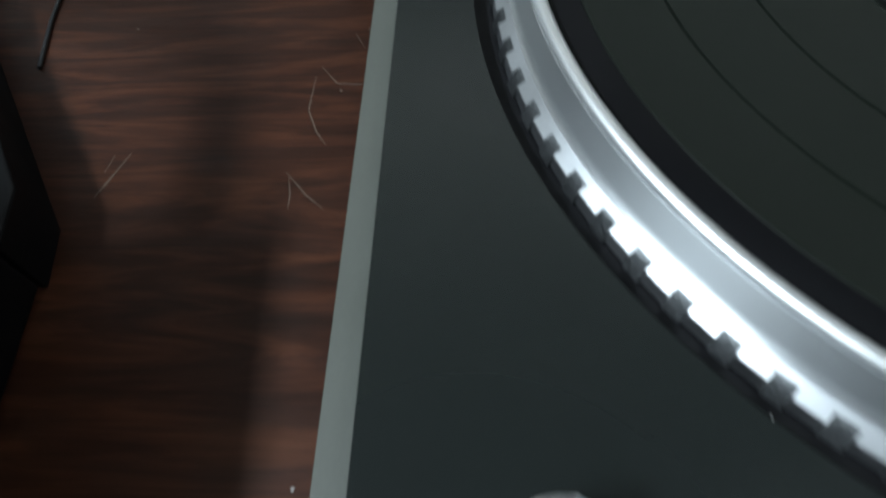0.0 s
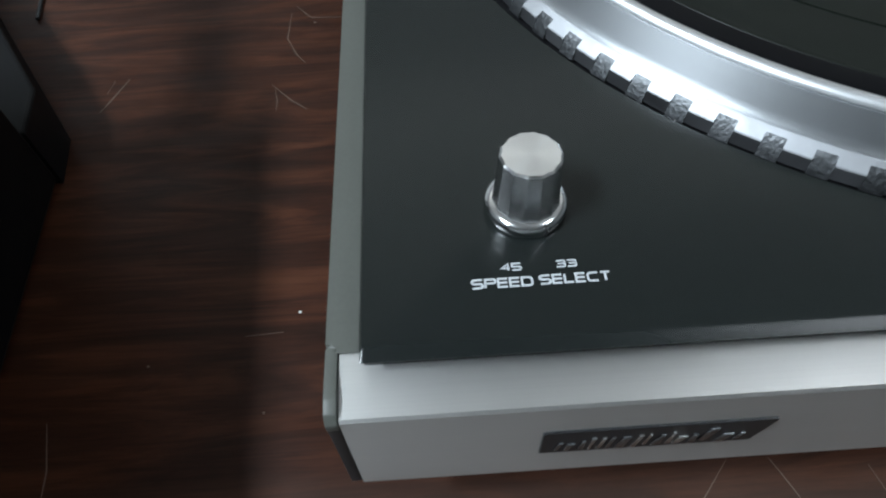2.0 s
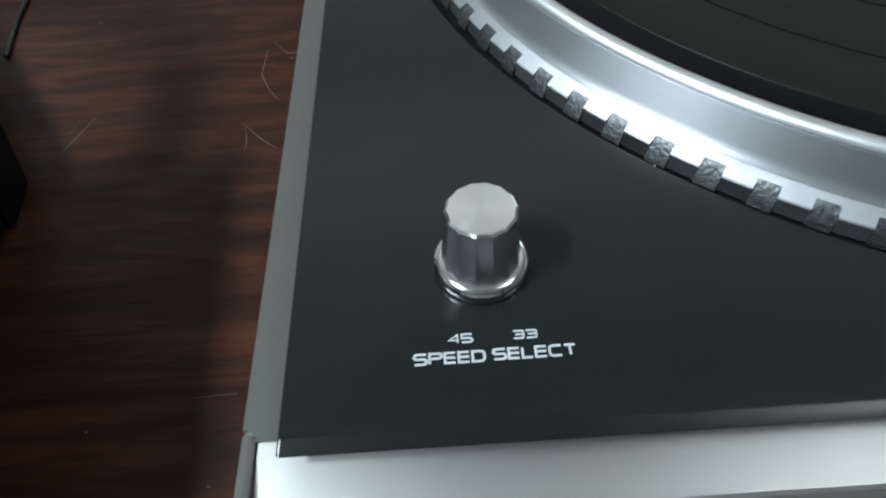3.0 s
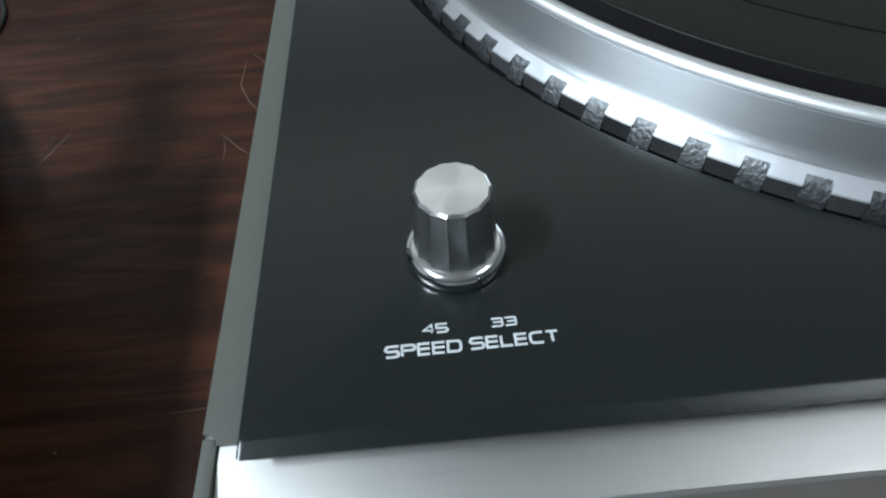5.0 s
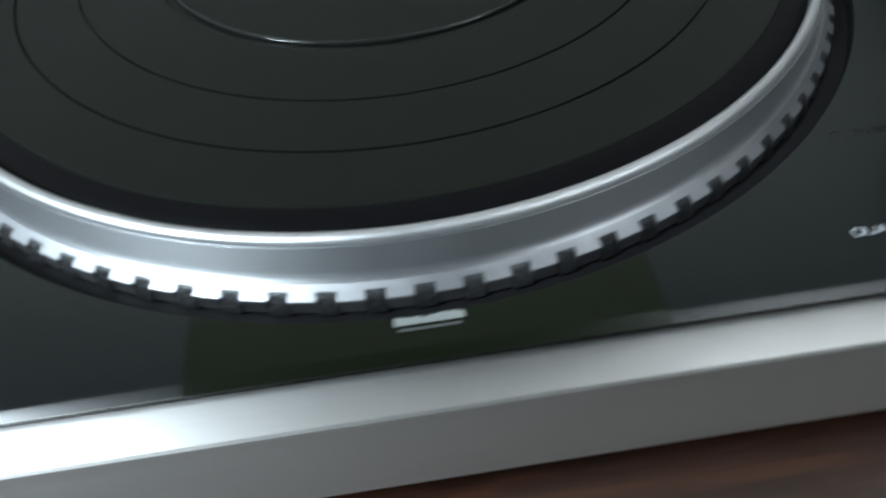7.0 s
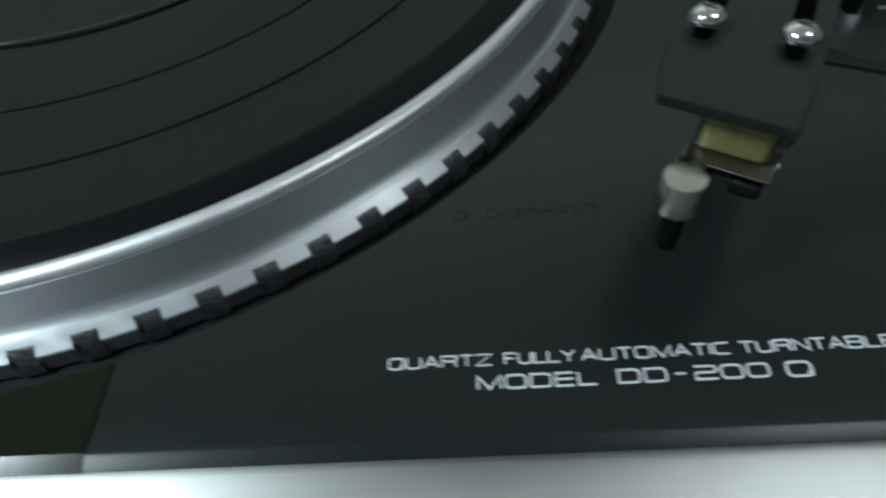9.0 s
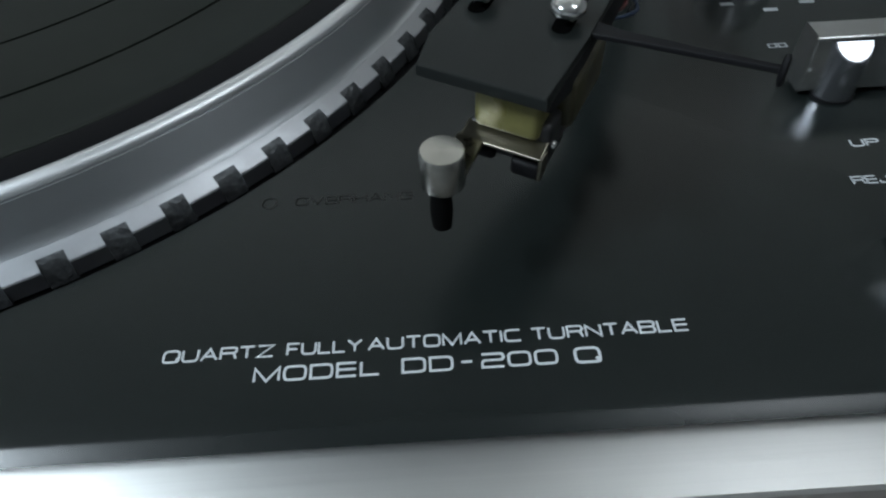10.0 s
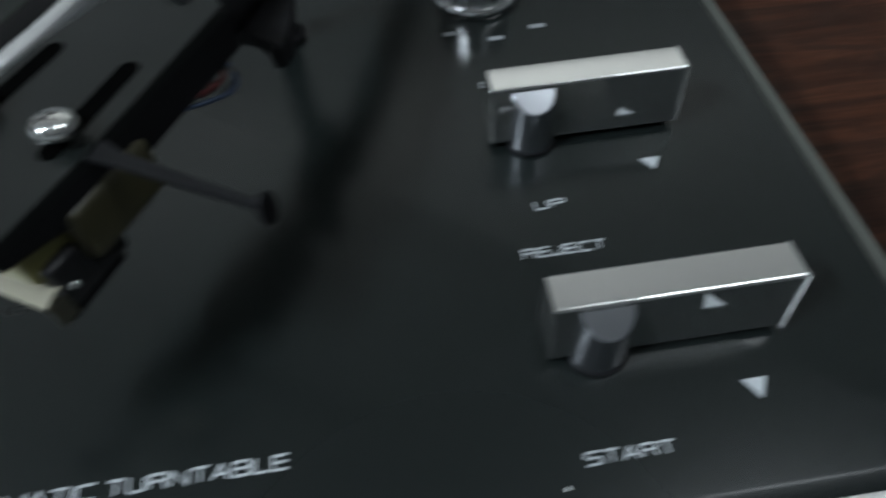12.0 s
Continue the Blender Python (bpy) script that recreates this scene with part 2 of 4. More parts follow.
def lathe(bm, profile, segs=64, at=(0, 0, 0), m=None, closed=False):
    """Turn a profile of (r, z) round the z axis."""
    rings = []
    for r, z in profile:
        if r < 1e-6:
            rings.append([bm.verts.new((at[0], at[1], at[2] + z))])
        else:
            rings.append([bm.verts.new((at[0] + r * math.cos(a), at[1] + r * math.sin(a), at[2] + z)) for a in (2 * math.pi * i / segs for i in range(segs))])
    pairs = list(zip(rings, rings[1:]))
    if closed:
        pairs.append((rings[-1], rings[0]))
    for a, b in pairs:
        for i in range(segs):
            j = (i + 1) % segs
            if len(a) == 1 and len(b) == 1:
                continue
            if len(a) == 1:
                bm.faces.new((a[0], b[i], b[j]))
            elif len(b) == 1:
                bm.faces.new((a[i], b[0], a[j]))
            else:
                bm.faces.new((a[i], b[i], b[j], a[j]))
    vs = [v for r in rings for v in r]
    if m is not None:
        bmesh.ops.transform(bm, matrix=m, verts=vs)
    return vs


def rod(bm, points, radius, segs=10):
    """A round tube along points, with rounded joints and closed ends."""
    pts = [Vector(p) for p in points]
    rings = []
    for i, p in enumerate(pts):
        d = (pts[min(i + 1, len(pts) - 1)] - pts[max(i - 1, 0)]).normalized()
        u = d.cross(Vector((0, 0, 1)))
        u = u.normalized() if u.length > 1e-4 else Vector((1, 0, 0))
        v = d.cross(u)
        r = radius[i] if isinstance(radius, (list, tuple)) else radius
        rings.append([bm.verts.new(p + r * (math.cos(a) * u + math.sin(a) * v)) for a in (2 * math.pi * k / segs for k in range(segs))])
    for a, b in zip(rings, rings[1:]):
        for i in range(segs):
            j = (i + 1) % segs
            bm.faces.new((a[i], a[j], b[j], b[i]))
    bm.faces.new(rings[0][::-1])
    bm.faces.new(rings[-1])


def smooth_path(points, steps=6):
    """Catmull-Rom points through the given ones."""
    p = [Vector(a) for a in points]
    p = [p[0] * 2 - p[1]] + p + [p[-1] * 2 - p[-2]]
    out = []
    for i in range(1, len(p) - 2):
        a, b, c, d = p[i - 1:i + 3]
        for k in range(steps):
            t = k / steps
            out.append(0.5 * ((2 * b) + (c - a) * t + (2 * a - 5 * b + 4 * c - d) * t * t + (3 * b - a - 3 * c + d) * t ** 3))
    return out + [p[-2]]


# wide square-shouldered letters as pen strokes on a grid: columns a to e, rows 0 to 4; a capital column rounds that corner
STROKES = {
    "A": "a0 c4 e0/b1 d1", "B": "a2 a4 E4 E2 a2/a2 E2 E0 a0 a2", "C": "e4 A4 A0 e0", "D": "a0 a4 E4 E0 a0", "E": "e4 a4 a0 e0/a2 e2",
    "F": "a0 a4 e4/a2 d2", "G": "e4 A4 A0 E0 e2 c2", "H": "a0 a4/e0 e4/a2 e2", "I": "c0 c4", "J": "e4 E0 A0 a1", "L": "a4 a0 e0",
    "M": "a0 a4 c0 e4 e0", "N": "a0 a4 e0 e4", "O": "c0 A0 A4 E4 E0 c0", "P": "a0 a4 E4 E2 a2", "Q": "c0 A0 A4 E4 E0 c0/d1 e0",
    "R": "a0 a4 E4 E2 a2/d2 e0", "S": "e4 A4 A2 E2 E0 a0", "T": "a4 e4/c4 c0", "U": "a4 A0 E0 e4", "V": "a4 c0 e4", "Y": "a4 c2 e4/c2 c0",
    "Z": "a4 e4 a0 e0", "0": "c0 A0 A4 E4 E0 c0", "2": "a4 E4 E2 A2 a0 e0", "3": "a4 E4 E2 b2/d2 E2 E0 a0", "4": "d0 d4 a1 e1",
    "5": "e4 a4 a2 E2 E0 a0", "-": "a2 e2",
}
COLUMNS = dict(zip("abcde", (0.0, 0.17, 0.5, 0.83, 1.0)))
ROWS = dict(zip("01234", (0.0, 0.33, 0.52, 0.75, 1.0)))
WIDTHS = {"I": 0.01, "M": 1.45, "L": 1.05, "E": 1.1, "F": 1.05, "T": 1.15, "-": 0.75, "J": 1.0}


def pen_stroke(bm, path, pen, z, depth):
    """A band of constant width along path, with mitred corners, standing depth proud of z."""
    closed = (path[0] - path[-1]).length < 1e-7
    if closed:
        path = path[:-1]
    n = len(path)
    rims = []
    for i, p in enumerate(path):
        before = (p - path[i - 1]).normalized() if i or closed else None
        after = (path[(i + 1) % n] - p).normalized() if i < n - 1 or closed else None
        before, after = before or after, after or before
        mid = (before + after).normalized() if (before + after).length > 1e-4 else before
        side = Vector((-mid.y, mid.x))
        reach = pen / 2 / max(0.55, side.dot(Vector((-before.y, before.x))))
        ends = [p + side * reach, p - side * reach]
        rims.append([bm.verts.new((q.x, q.y, h)) for q in ends for h in (z + depth, z - depth)])
    for a, b in zip(rims, rims[1:] + (rims[:1] if closed else [])):
        bm.faces.new((a[0], b[0], b[2], a[2]))
        bm.faces.new((a[0], a[1], b[1], b[0]))
        bm.faces.new((a[2], b[2], b[3], a[3]))
    if not closed:
        for r in (rims[0], rims[-1]):
            bm.faces.new((r[0], r[1], r[3], r[2]))


def lettering(name, text, x0, y0, x1, y1, z, material, parent, label="", weight=0.13):
    """Words printed flat on z in wide square letters, filling the box from x0, y0 to x1, y1."""
    high = y1 - y0
    pen = weight * high
    gap = 0.16
    total = sum(WIDTHS.get(c, 1.25) + gap for c in text) - gap + weight * len(text)
    scale = (x1 - x0) / total
    bm = bmesh.new()
    x = x0
    for c in text:
        wide = WIDTHS.get(c, 1.25) * scale
        for k, line in enumerate(STROKES[c].split("/")):
            pts, soft = [], []
            for word in line.split():
                row = ROWS[word[1]] * (high - pen)
                pts.append(Vector((x + weight * scale / 2 + COLUMNS[word[0].lower()] * wide, y0 + pen / 2 + row)))
                soft.append(word[0].isupper())
            path = []
            for i, p in enumerate(pts):
                if soft[i] and 0 < i < len(pts) - 1:
                    a, b = pts[i - 1] - p, pts[i + 1] - p
                    r = min(0.30 * high, a.length * 0.5, b.length * 0.5)
                    a, b = p + a.normalized() * r, p + b.normalized() * r
                    path += [a * (1 - t) ** 2 + p * (2 * t * (1 - t)) + b * t * t for t in (0, 0.25, 0.5, 0.75, 1)]
                else:
                    path.append(p)
            pen_stroke(bm, path, pen, z, 0.0001 + 0.00001 * k)
        x += wide + (gap + weight) * scale
    ob = part(name, bm, material, parent, label, 10)
    return ob


# ---------------------------------------------------------------- room
def build_room():
    x0, x1, y0, y1, z0, z1 = -2.4, 2.6, -2.6, 2.2, -TABLE_H, 1.85
    t = 0.12
    for name, lo, hi, mat, label in (
        ("floor", (x0 - t, y0 - t, z0 - t), (x1 + t, y1 + t, z0), FLOOR, "grey vinyl floor of the room"),
        ("ceiling", (x0 - t, y0 - t, z1), (x1 + t, y1 + t, z1 + t), CEIL, "plain off-white painted ceiling"),
        ("wall_west", (x0 - t, y0, z0), (x0, y1, z1), WALL, "plain cream painted wall"),
        ("wall_east", (x1, y0, z0), (x1 + t, y1, z1), WALL, "plain cream painted wall"),
        ("wall_north", (x0 - t, y1, z0), (x1 + t, y1 + t, z1), WALL, "plain cream painted wall"),
        ("wall_south", (x0 - t, y0 - t, z0), (x1 + t, y0, z1), WALL, "plain cream painted wall"),
    ):
        bm = bmesh.new()
        box(bm, lo, hi)
        tagged(mesh_object(name, bm, mat), label, name.split("_")[0], kind="structure")


def hanging_lamp(x, y, lx, ly, watts, up, tint):
    z = 1.62
    root = thing("pendant_light", (x, y, z), "white suspended strip light shining down and up", "pendant light", "pendant lights")
    for s in (-1, 1):
        bm = bmesh.new()
        box(bm, (s * (lx / 2 + 0.015) - 0.015, -ly / 2 - 0.03, -0.03), (s * (lx / 2 + 0.015) + 0.015, ly / 2 + 0.03, 0.03), 0.004)
        part("housing", bm, CEIL, root)
    bm = bmesh.new()
    box(bm, (-lx / 2, -ly / 2, -0.02), (lx / 2, ly / 2, 0.02), 0.004)
    part("diffuser", bm, TUBE, root, "glowing white diffuser")
    for s in (-0.4, 0.4):
        bm = bmesh.new()
        rod(bm, [(lx / 2 + 0.015, s * ly, 0.02), (lx / 2 + 0.015, s * ly, 1.85 - z)], 0.003, 8)
        part("hanger", bm, CEIL, root)
    for power, turn, dz in ((watts, 0, -0.026), (up, 180, 0.026)):
        la = bpy.data.lights.new("strip_glow", "AREA")
        la.shape, la.size, la.size_y, la.energy, la.color = "RECTANGLE", lx, ly, power, tint
        ob = new("strip_glow", la)
        ob.matrix_world = pose(x, y, z + dz, turn, 0, 0)


def fill_uplighter(x0, x1, y, z, watts):
    """An unseen fill light: a white trough added along the north wall, shining upwards."""
    root = thing("fill_uplighter", ((x0 + x1) / 2, y, z), "unseen white trough light, added on the wall as upward fill", "wall light")
    half = (x1 - x0) / 2
    bm = bmesh.new()
    box(bm, (-half - 0.01, -0.16, -0.05), (half + 0.01, -0.145, 0.03), 0.002)
    box(bm, (-half - 0.01, -0.145, -0.05), (half + 0.01, 0.0, -0.03), 0.002)
    part("trough", bm, CEIL, root)
    la = bpy.data.lights.new("fill_glow", "AREA")
    la.shape, la.size, la.size_y, la.energy, la.color = "RECTANGLE", x1 - x0, 0.10, watts, (0.92, 1.0, 0.99)
    ob = new("fill_glow", la)
    ob.matrix_world = pose((x0 + x1) / 2, y - 0.07, z, 180, 0, 0)


build_room()
fill_uplighter(-1.9, 2.3, 2.198, 0.85, FILL_WATTS)
for spec in LAMPS:
    hanging_lamp(*spec)


# ---------------------------------------------------------------- table
def strip(bm, points, width, z, thick=0.00012):
    """A thin flat band along points on height z."""
    pts = [Vector((x, y, 0)) for x, y in points]
    left, right = [], []
    for i, p in enumerate(pts):
        d = (pts[min(i + 1, len(pts) - 1)] - pts[max(i - 1, 0)]).normalized()
        n = Vector((-d.y, d.x, 0)) * width * (0.5 if 0 < i < len(pts) - 1 else 0.15)
        left.append(p + n)
        right.append(p - n)
    outline = [(v.x, v.y) for v in left + right[::-1]]
    prism(bm, outline, z - thick, z + thick)


def build_table():
    root = thing("table", (0, 0, -TABLE_H), "dark red-brown wood laminate table, scratched and scuffed", "table")
    bm = bmesh.new()
    box(bm, (-0.62, -0.10, TABLE_H - 0.032), (0.98, 0.60, TABLE_H), 0.004, 3)
    part("tabletop", bm, WOOD, root, "scratched rosewood laminate top")
    for x in (-0.55, 0.91):
        for y in (-0.06, 0.54):
            bm = bmesh.new()
            box(bm, (x - 0.025, y - 0.025, 0), (x + 0.025, y + 0.025, TABLE_H - 0.032), 0.003)
            part("leg", bm, WOOD, root)
    scratches = [
        ([(-0.0485, 0.1600), (-0.0400, 0.1500), (-0.0330, 0.1440)], 0.00040),
        ([(-0.0470, 0.1570), (-0.0455, 0.1500), (-0.0455, 0.1440)], 0.00040),
        ([(-0.0440, 0.2080), (-0.0445, 0.1900), (-0.0400, 0.1790), (-0.0356, 0.1726)], 0.00040),
        ([(-0.0459, 0.0439), (-0.0340, 0.0445)], 0.00048),
        ([(-0.1090, 0.1690), (-0.1140, 0.1560), (-0.1170, 0.1490)], 0.00056),
        ([(-0.1150, 0.1680), (-0.1165, 0.1600)], 0.00040),
        ([(-0.0420, 0.2130), (-0.0350, 0.2040), (-0.0200, 0.2030)], 0.00040),
        ([(-0.1000, 0.0200), (-0.0960, 0.0060), (-0.0950, -0.0060)], 0.00032),
        ([(-0.0130, 0.0500), (-0.0110, 0.0400), (-0.0090, 0.0330)], 0.00048),
        ([(0.0892, -0.0031), (0.0798, -0.0133), (0.0730, -0.0220)], 0.00032),
        ([(0.1006, -0.0030), (0.1036, -0.0095), (0.1075, -0.0190)], 0.00030),
        ([(0.1264, -0.0066), (0.1295, -0.0186)], 0.00030),
        ([(-0.0300, 0.2320), (-0.0260, 0.2240)], 0.00040),
    ]
    for points, width in scratches:
        bm = bmesh.new()
        strip(bm, points, width, TABLE_H)
        part("scratch", bm, SCUFF, root, "pale scratch")
    rng = random.Random(4)
    spots = [(-0.0293, 0.0512), (0.2219, -0.0247), (0.2450, -0.0330), (-0.0330, 0.2000), (-0.0250, 0.2350), (0.0800, -0.0330)]
    spots += [(rng.uniform(-0.16, 0.0), rng.uniform(-0.05, 0.26)) for _ in range(8)] + [(rng.uniform(0.0, 0.3), rng.uniform(-0.06, -0.02)) for _ in range(6)]
    for i, (x, y) in enumerate(spots):
        r = 0.0006 if i > 1 else (0.0005, 0.0013)[i]
        r *= rng.uniform(0.5, 1.0) if i > 1 else 1
        bm = bmesh.new()
        prism(bm, [(x + r * rng.uniform(0.6, 1.2) * math.cos(a), y + r * rng.uniform(0.5, 1.0) * math.sin(a)) for a in (k * math.pi / 4 for k in range(8))], TABLE_H - 0.0001, TABLE_H + 0.0003)
        part("dust_speck", bm, SPECK if i < 3 else SCUFF, root, "pale dust speck")


# ---------------------------------------------------------------- turntable
def rounded_rect(x0, y0, x1, y1, r, n=6):
    out = []
    for cx, cy, a0 in ((x1 - r, y1 - r, 0), (x0 + r, y1 - r, 90), (x0 + r, y0 + r, 180), (x1 - r, y0 + r, 270)):
        out += [(cx + r * math.cos(radians(a0 + 90 * k / n)), cy + r * math.sin(radians(a0 + 90 * k / n))) for k in range(n + 1)]
    return out


def plate_with_hole(bm, outline, centre, radius, z0, z1, bevel, segs=160):
    """A plate with a round hole; its outer upper rim is rounded by bevel."""
    n = len(outline)
    cx = sum(p[0] for p in outline) / n
    cy = sum(p[1] for p in outline) / n
    hx = max(p[0] for p in outline) - cx
    hy = max(p[1] for p in outline) - cy

    def ring(inset, z):
        return [bm.verts.new((cx + (x - cx) * (1 - 0.15 * inset / hx), cy + (y - cy) * (1 - inset / hy), z)) for x, y in outline]
    rings = [ring(bevel * a, z1 - b) for a, b in ((0.75, z1 - z0), (0.75, 0.0015), (0.03, 0.0013), (0.0, 0.0010), (0.80, 0.0001), (1.0, 0.0))]
    for a, b in zip(rings, rings[1:]):
        for i in range(n):
            bm.faces.new((a[i], a[(i + 1) % n], b[(i + 1) % n], b[i]))
    hole = [[bm.verts.new((centre[0] + radius * math.cos(2 * math.pi * i / segs), centre[1] + radius * math.sin(2 * math.pi * i / segs), z)) for i in range(segs)] for z in (z1, z0)]
    for i in range(segs):
        bm.faces.new((hole[0][i], hole[0][(i + 1) % segs], hole[1][(i + 1) % segs], hole[1][i]))
    top = rings[-1]
    edges = [bm.edges.get((top[i], top[(i + 1) % n])) for i in range(n)] + [bm.edges.get((hole[0][i], hole[0][(i + 1) % segs])) for i in range(segs)]
    bmesh.ops.triangle_fill(bm, use_beauty=True, use_dissolve=False, edges=edges)


def knob_flutes(bm, r0, r1, z0, z1, count, depth):
    """A fluted side wall from z0 to z1 with a flat top."""
    n = count * 2
    rings = []
    for z, r in ((z0, r0), (z1 - 0.0004, r1), (z1, r1 - 0.0004)):
        rings.append([bm.verts.new(((r - depth * (i % 2)) * math.cos(2 * math.pi * i / n), (r - depth * (i % 2)) * math.sin(2 * math.pi * i / n), z)) for i in range(n)])
    for a, b in zip(rings, rings[1:]):
        for i in range(n):
            bm.faces.new((a[i], a[(i + 1) % n], b[(i + 1) % n], b[i]))
    bm.faces.new(rings[-1])
    bm.faces.new(rings[0][::-1])


def build_turntable():
    root = thing("turntable", (0, 0, 0), "black and silver direct-drive turntable standing on a wooden table", "turntable")
    z = D

    # plinth: grey rim round the deck, tapering body below
    bm = bmesh.new()
    lo = rounded_rect(-0.0071, 0.0030, W + 0.0071, DEPTH + 0.010, 0.002)
    prism(bm, lo, z - 0.044, z - 0.0056, 0.0012)
    part("plinth", bm, PLINTH, root, "grey-green plastic plinth rim")
    for side in (-1, 1):
        x0, x1 = (-0.0071, -0.0047) if side < 0 else (W + 0.0047, W + 0.0071)
        # the lower cheek is black to paint in the side shadow beside the fascia
        for name, mat, prof in (
            ("end_cheek", PLINTH, [(0.0042, z - 0.0056), (-0.0060, z - 0.0056), (-0.0086, z - 0.0064), (-0.0100, z - 0.0084), (-0.0100, z - 0.0110), (0.0042, z - 0.0110)]),
            ("cheek_shade", UNDER, [(0.0042, z - 0.0112), (-0.0098, z - 0.0112), (-0.0104, z - 0.0425), (0.0042, z - 0.0432)]),
        ):
            bm = bmesh.new()
            a = [bm.verts.new((x0, y, h)) for y, h in prof]
            b = [bm.verts.new((x1, y, h)) for y, h in prof]
            bm.faces.new(a)
            bm.faces.new(b[::-1])
            for i in range(len(prof)):
                j = (i + 1) % len(prof)
                bm.faces.new((a[i], a[j], b[j], b[i]))
            bmesh.ops.bevel(bm, geom=bm.edges[:], offset=0.0003, segments=2, affect="EDGES", profile=0.5)
            part(name, bm, mat, root)
    bm = bmesh.new()
    box(bm, (0.002, 0.006, 0.012), (W - 0.002, DEPTH + 0.004, z - 0.044), 0.003)
    part("base", bm, UNDER, root, "black plastic base")
    for x in (0.05, W - 0.05):
        for y in (0.055, DEPTH - 0.045):
            bm = bmesh.new()
            lathe(bm, [(0, 0), (0.020, 0), (0.022, 0.003), (0.020, 0.012), (0, 0.012)], 32, (x, y, 0))
            part("foot", bm, UNDER, root, "black rubber foot")

    # black strips painted as the shade between the plinth rim and the deck plate
    for x0, x1 in ((-0.0007, 0.0002), (W - 0.0002, W + 0.0007)):
        bm = bmesh.new()
        box(bm, (x0, 0.0031, z - 0.0060), (x1, DEPTH, z - 0.0052))
        part("seam_shade", bm, SHADE_BLACK, root, "black strip painted as the shade along the deck plate")

    # deck plate
    bm = bmesh.new()
    plate_with_hole(bm, rounded_rect(0, -0.0016, W, DEPTH, 0.0006), (CX, CY), WELL_R, z - 0.0062, z, 0.0027)
    part("deck_plate", bm, BLACK_DECK, root, "satin black deck plate", 30)
    bm = bmesh.new()
    lathe(bm, [(0, z - 0.0048), (WELL_R + 0.0002, z - 0.0048), (WELL_R + 0.0002, z - 0.0060), (WELL_R + 0.001, z - 0.0060), (WELL_R + 0.001, z - 0.0070), (0, z - 0.0070)], 96, (CX, CY, 0))
    part("platter_well", bm, MATTE_BLACK, root, "black recess under the platter")

    # black strip standing in for the shade under the deck's front lip
    bm = bmesh.new()
    box(bm, (0.0003, 0.0005, z - 0.0063), (W - 0.0003, 0.0014, z - 0.0024))
    part("seam_shade", bm, SHADE_BLACK, root, "black strip painted as the shade under the deck's front edge")

    # smoked panel let into the front of the deck
    xa, xb = 0.1293, 0.2283
    bm = bmesh.new()
    arc = [(x, CY - math.sqrt((WELL_R + 0.0002) ** 2 - (x - CX) ** 2)) for x in (xb + (xa - xb) * k / 24 for k in range(25))]
    prism(bm, [(xa, 0.0010), (xb, 0.0010)] + arc, z - 0.0058, z + 0.00025)
    fold = [(0.0010, z + 0.00025), (-0.0017, z - 0.0009), (-0.0017, z - 0.0012), (0.0010, z - 0.0016)]
    ends = [[bm.verts.new((x, y, h)) for y, h in fold] for x in (xa, xb)]
    for k in (0, 1, 2):
        bm.faces.new((ends[0][k], ends[0][k + 1], ends[1][k + 1], ends[1][k]))
    bm.faces.new(ends[0])
    bm.faces.new(ends[1][::-1])
    part("front_panel", bm, PANEL, root, "glossy smoked dark green panel", 30)

    # brushed fascia
    prof = [(0.0006, -0.0062), (-0.0091, -0.0077), (-0.0097, -0.0083), (-0.0106, -0.0430), (-0.0101, -0.0437), (0.0040, -0.0437), (0.0040, -0.0062)]
    bm = bmesh.new()
    xs = (-0.0045, W + 0.0045)
    a = [bm.verts.new((xs[0], y, z + h)) for y, h in prof]
    b = [bm.verts.new((xs[1], y, z + h)) for y, h in prof]
    bm.faces.new(a)
    bm.faces.new(b[::-1])
    for i in range(len(prof)):
        j = (i + 1) % len(prof)
        bm.faces.new((a[i], a[j], b[j], b[i]))
    part("fascia", bm, ALU, root, "brushed aluminium front fascia", 25)

    # brand badge on the fascia, drawn as plain shapes
    slope = math.degrees(math.atan2(0.0009, 0.0347))
    m = Matrix.Translation((0.0328, -0.0102, 0.0435)) @ pose(0, 0, 0, 90 - slope, 0, 0)
    bm = bmesh.new()
    vs = prism(bm, [(0.0004, 0), (0.0440, 0), (0.0462, 0.0102), (0.0460, 0.0110), (0.0012, 0.0110), (0.0004, 0.0102)], -0.0015, 0.0006, 0.0002)
    bmesh.ops.transform(bm, matrix=m, verts=bm.verts[:])
    badge = part("badge", bm, BLACK, root, "black badge with raised chrome shapes")
    rng = random.Random(7)
    x = 0.0030
    while x < 0.0405:
        w = rng.uniform(0.0012, 0.0034)
        h, low = rng.uniform(0.0034, 0.0064), 0.0010 + rng.uniform(0, 0.0020)
        bm = bmesh.new()
        prism(bm, [(x, low), (x + w * rng.uniform(0.4, 0.9), low), (x + w * 0.95, low + h), (x + w * rng.uniform(0.2, 0.6), low + h)], 0.0005, 0.0011, 0.00025)
        bmesh.ops.transform(bm, matrix=m, verts=bm.verts[:])
        part("badge_bar", bm, KNOB if rng.random() < 0.35 else DARK_CHROME, badge, "raised dark chrome bar")
        x += w + rng.uniform(0.0001, 0.0006)

    # brand mark on the smoked panel, drawn as plain bars
    rng = random.Random(11)
    for x0, x1, y0, y1, ink in ((0.1722, 0.1772, 0.0064, 0.0087, BRAND_INK), (0.1768, 0.1822, 0.0064, 0.0084, BRAND_INK), (0.1816, 0.1870, 0.0064, 0.0086, BRAND_INK), (0.1730, 0.1862, 0.0049, 0.0056, FAINT_INK)):
        n = 7
        crest = [(x1 + (x0 - x1) * k / n, y1 - (rng.uniform(0, 0.0008) if y1 - y0 > 0.001 else 0)) for k in range(n + 1)]
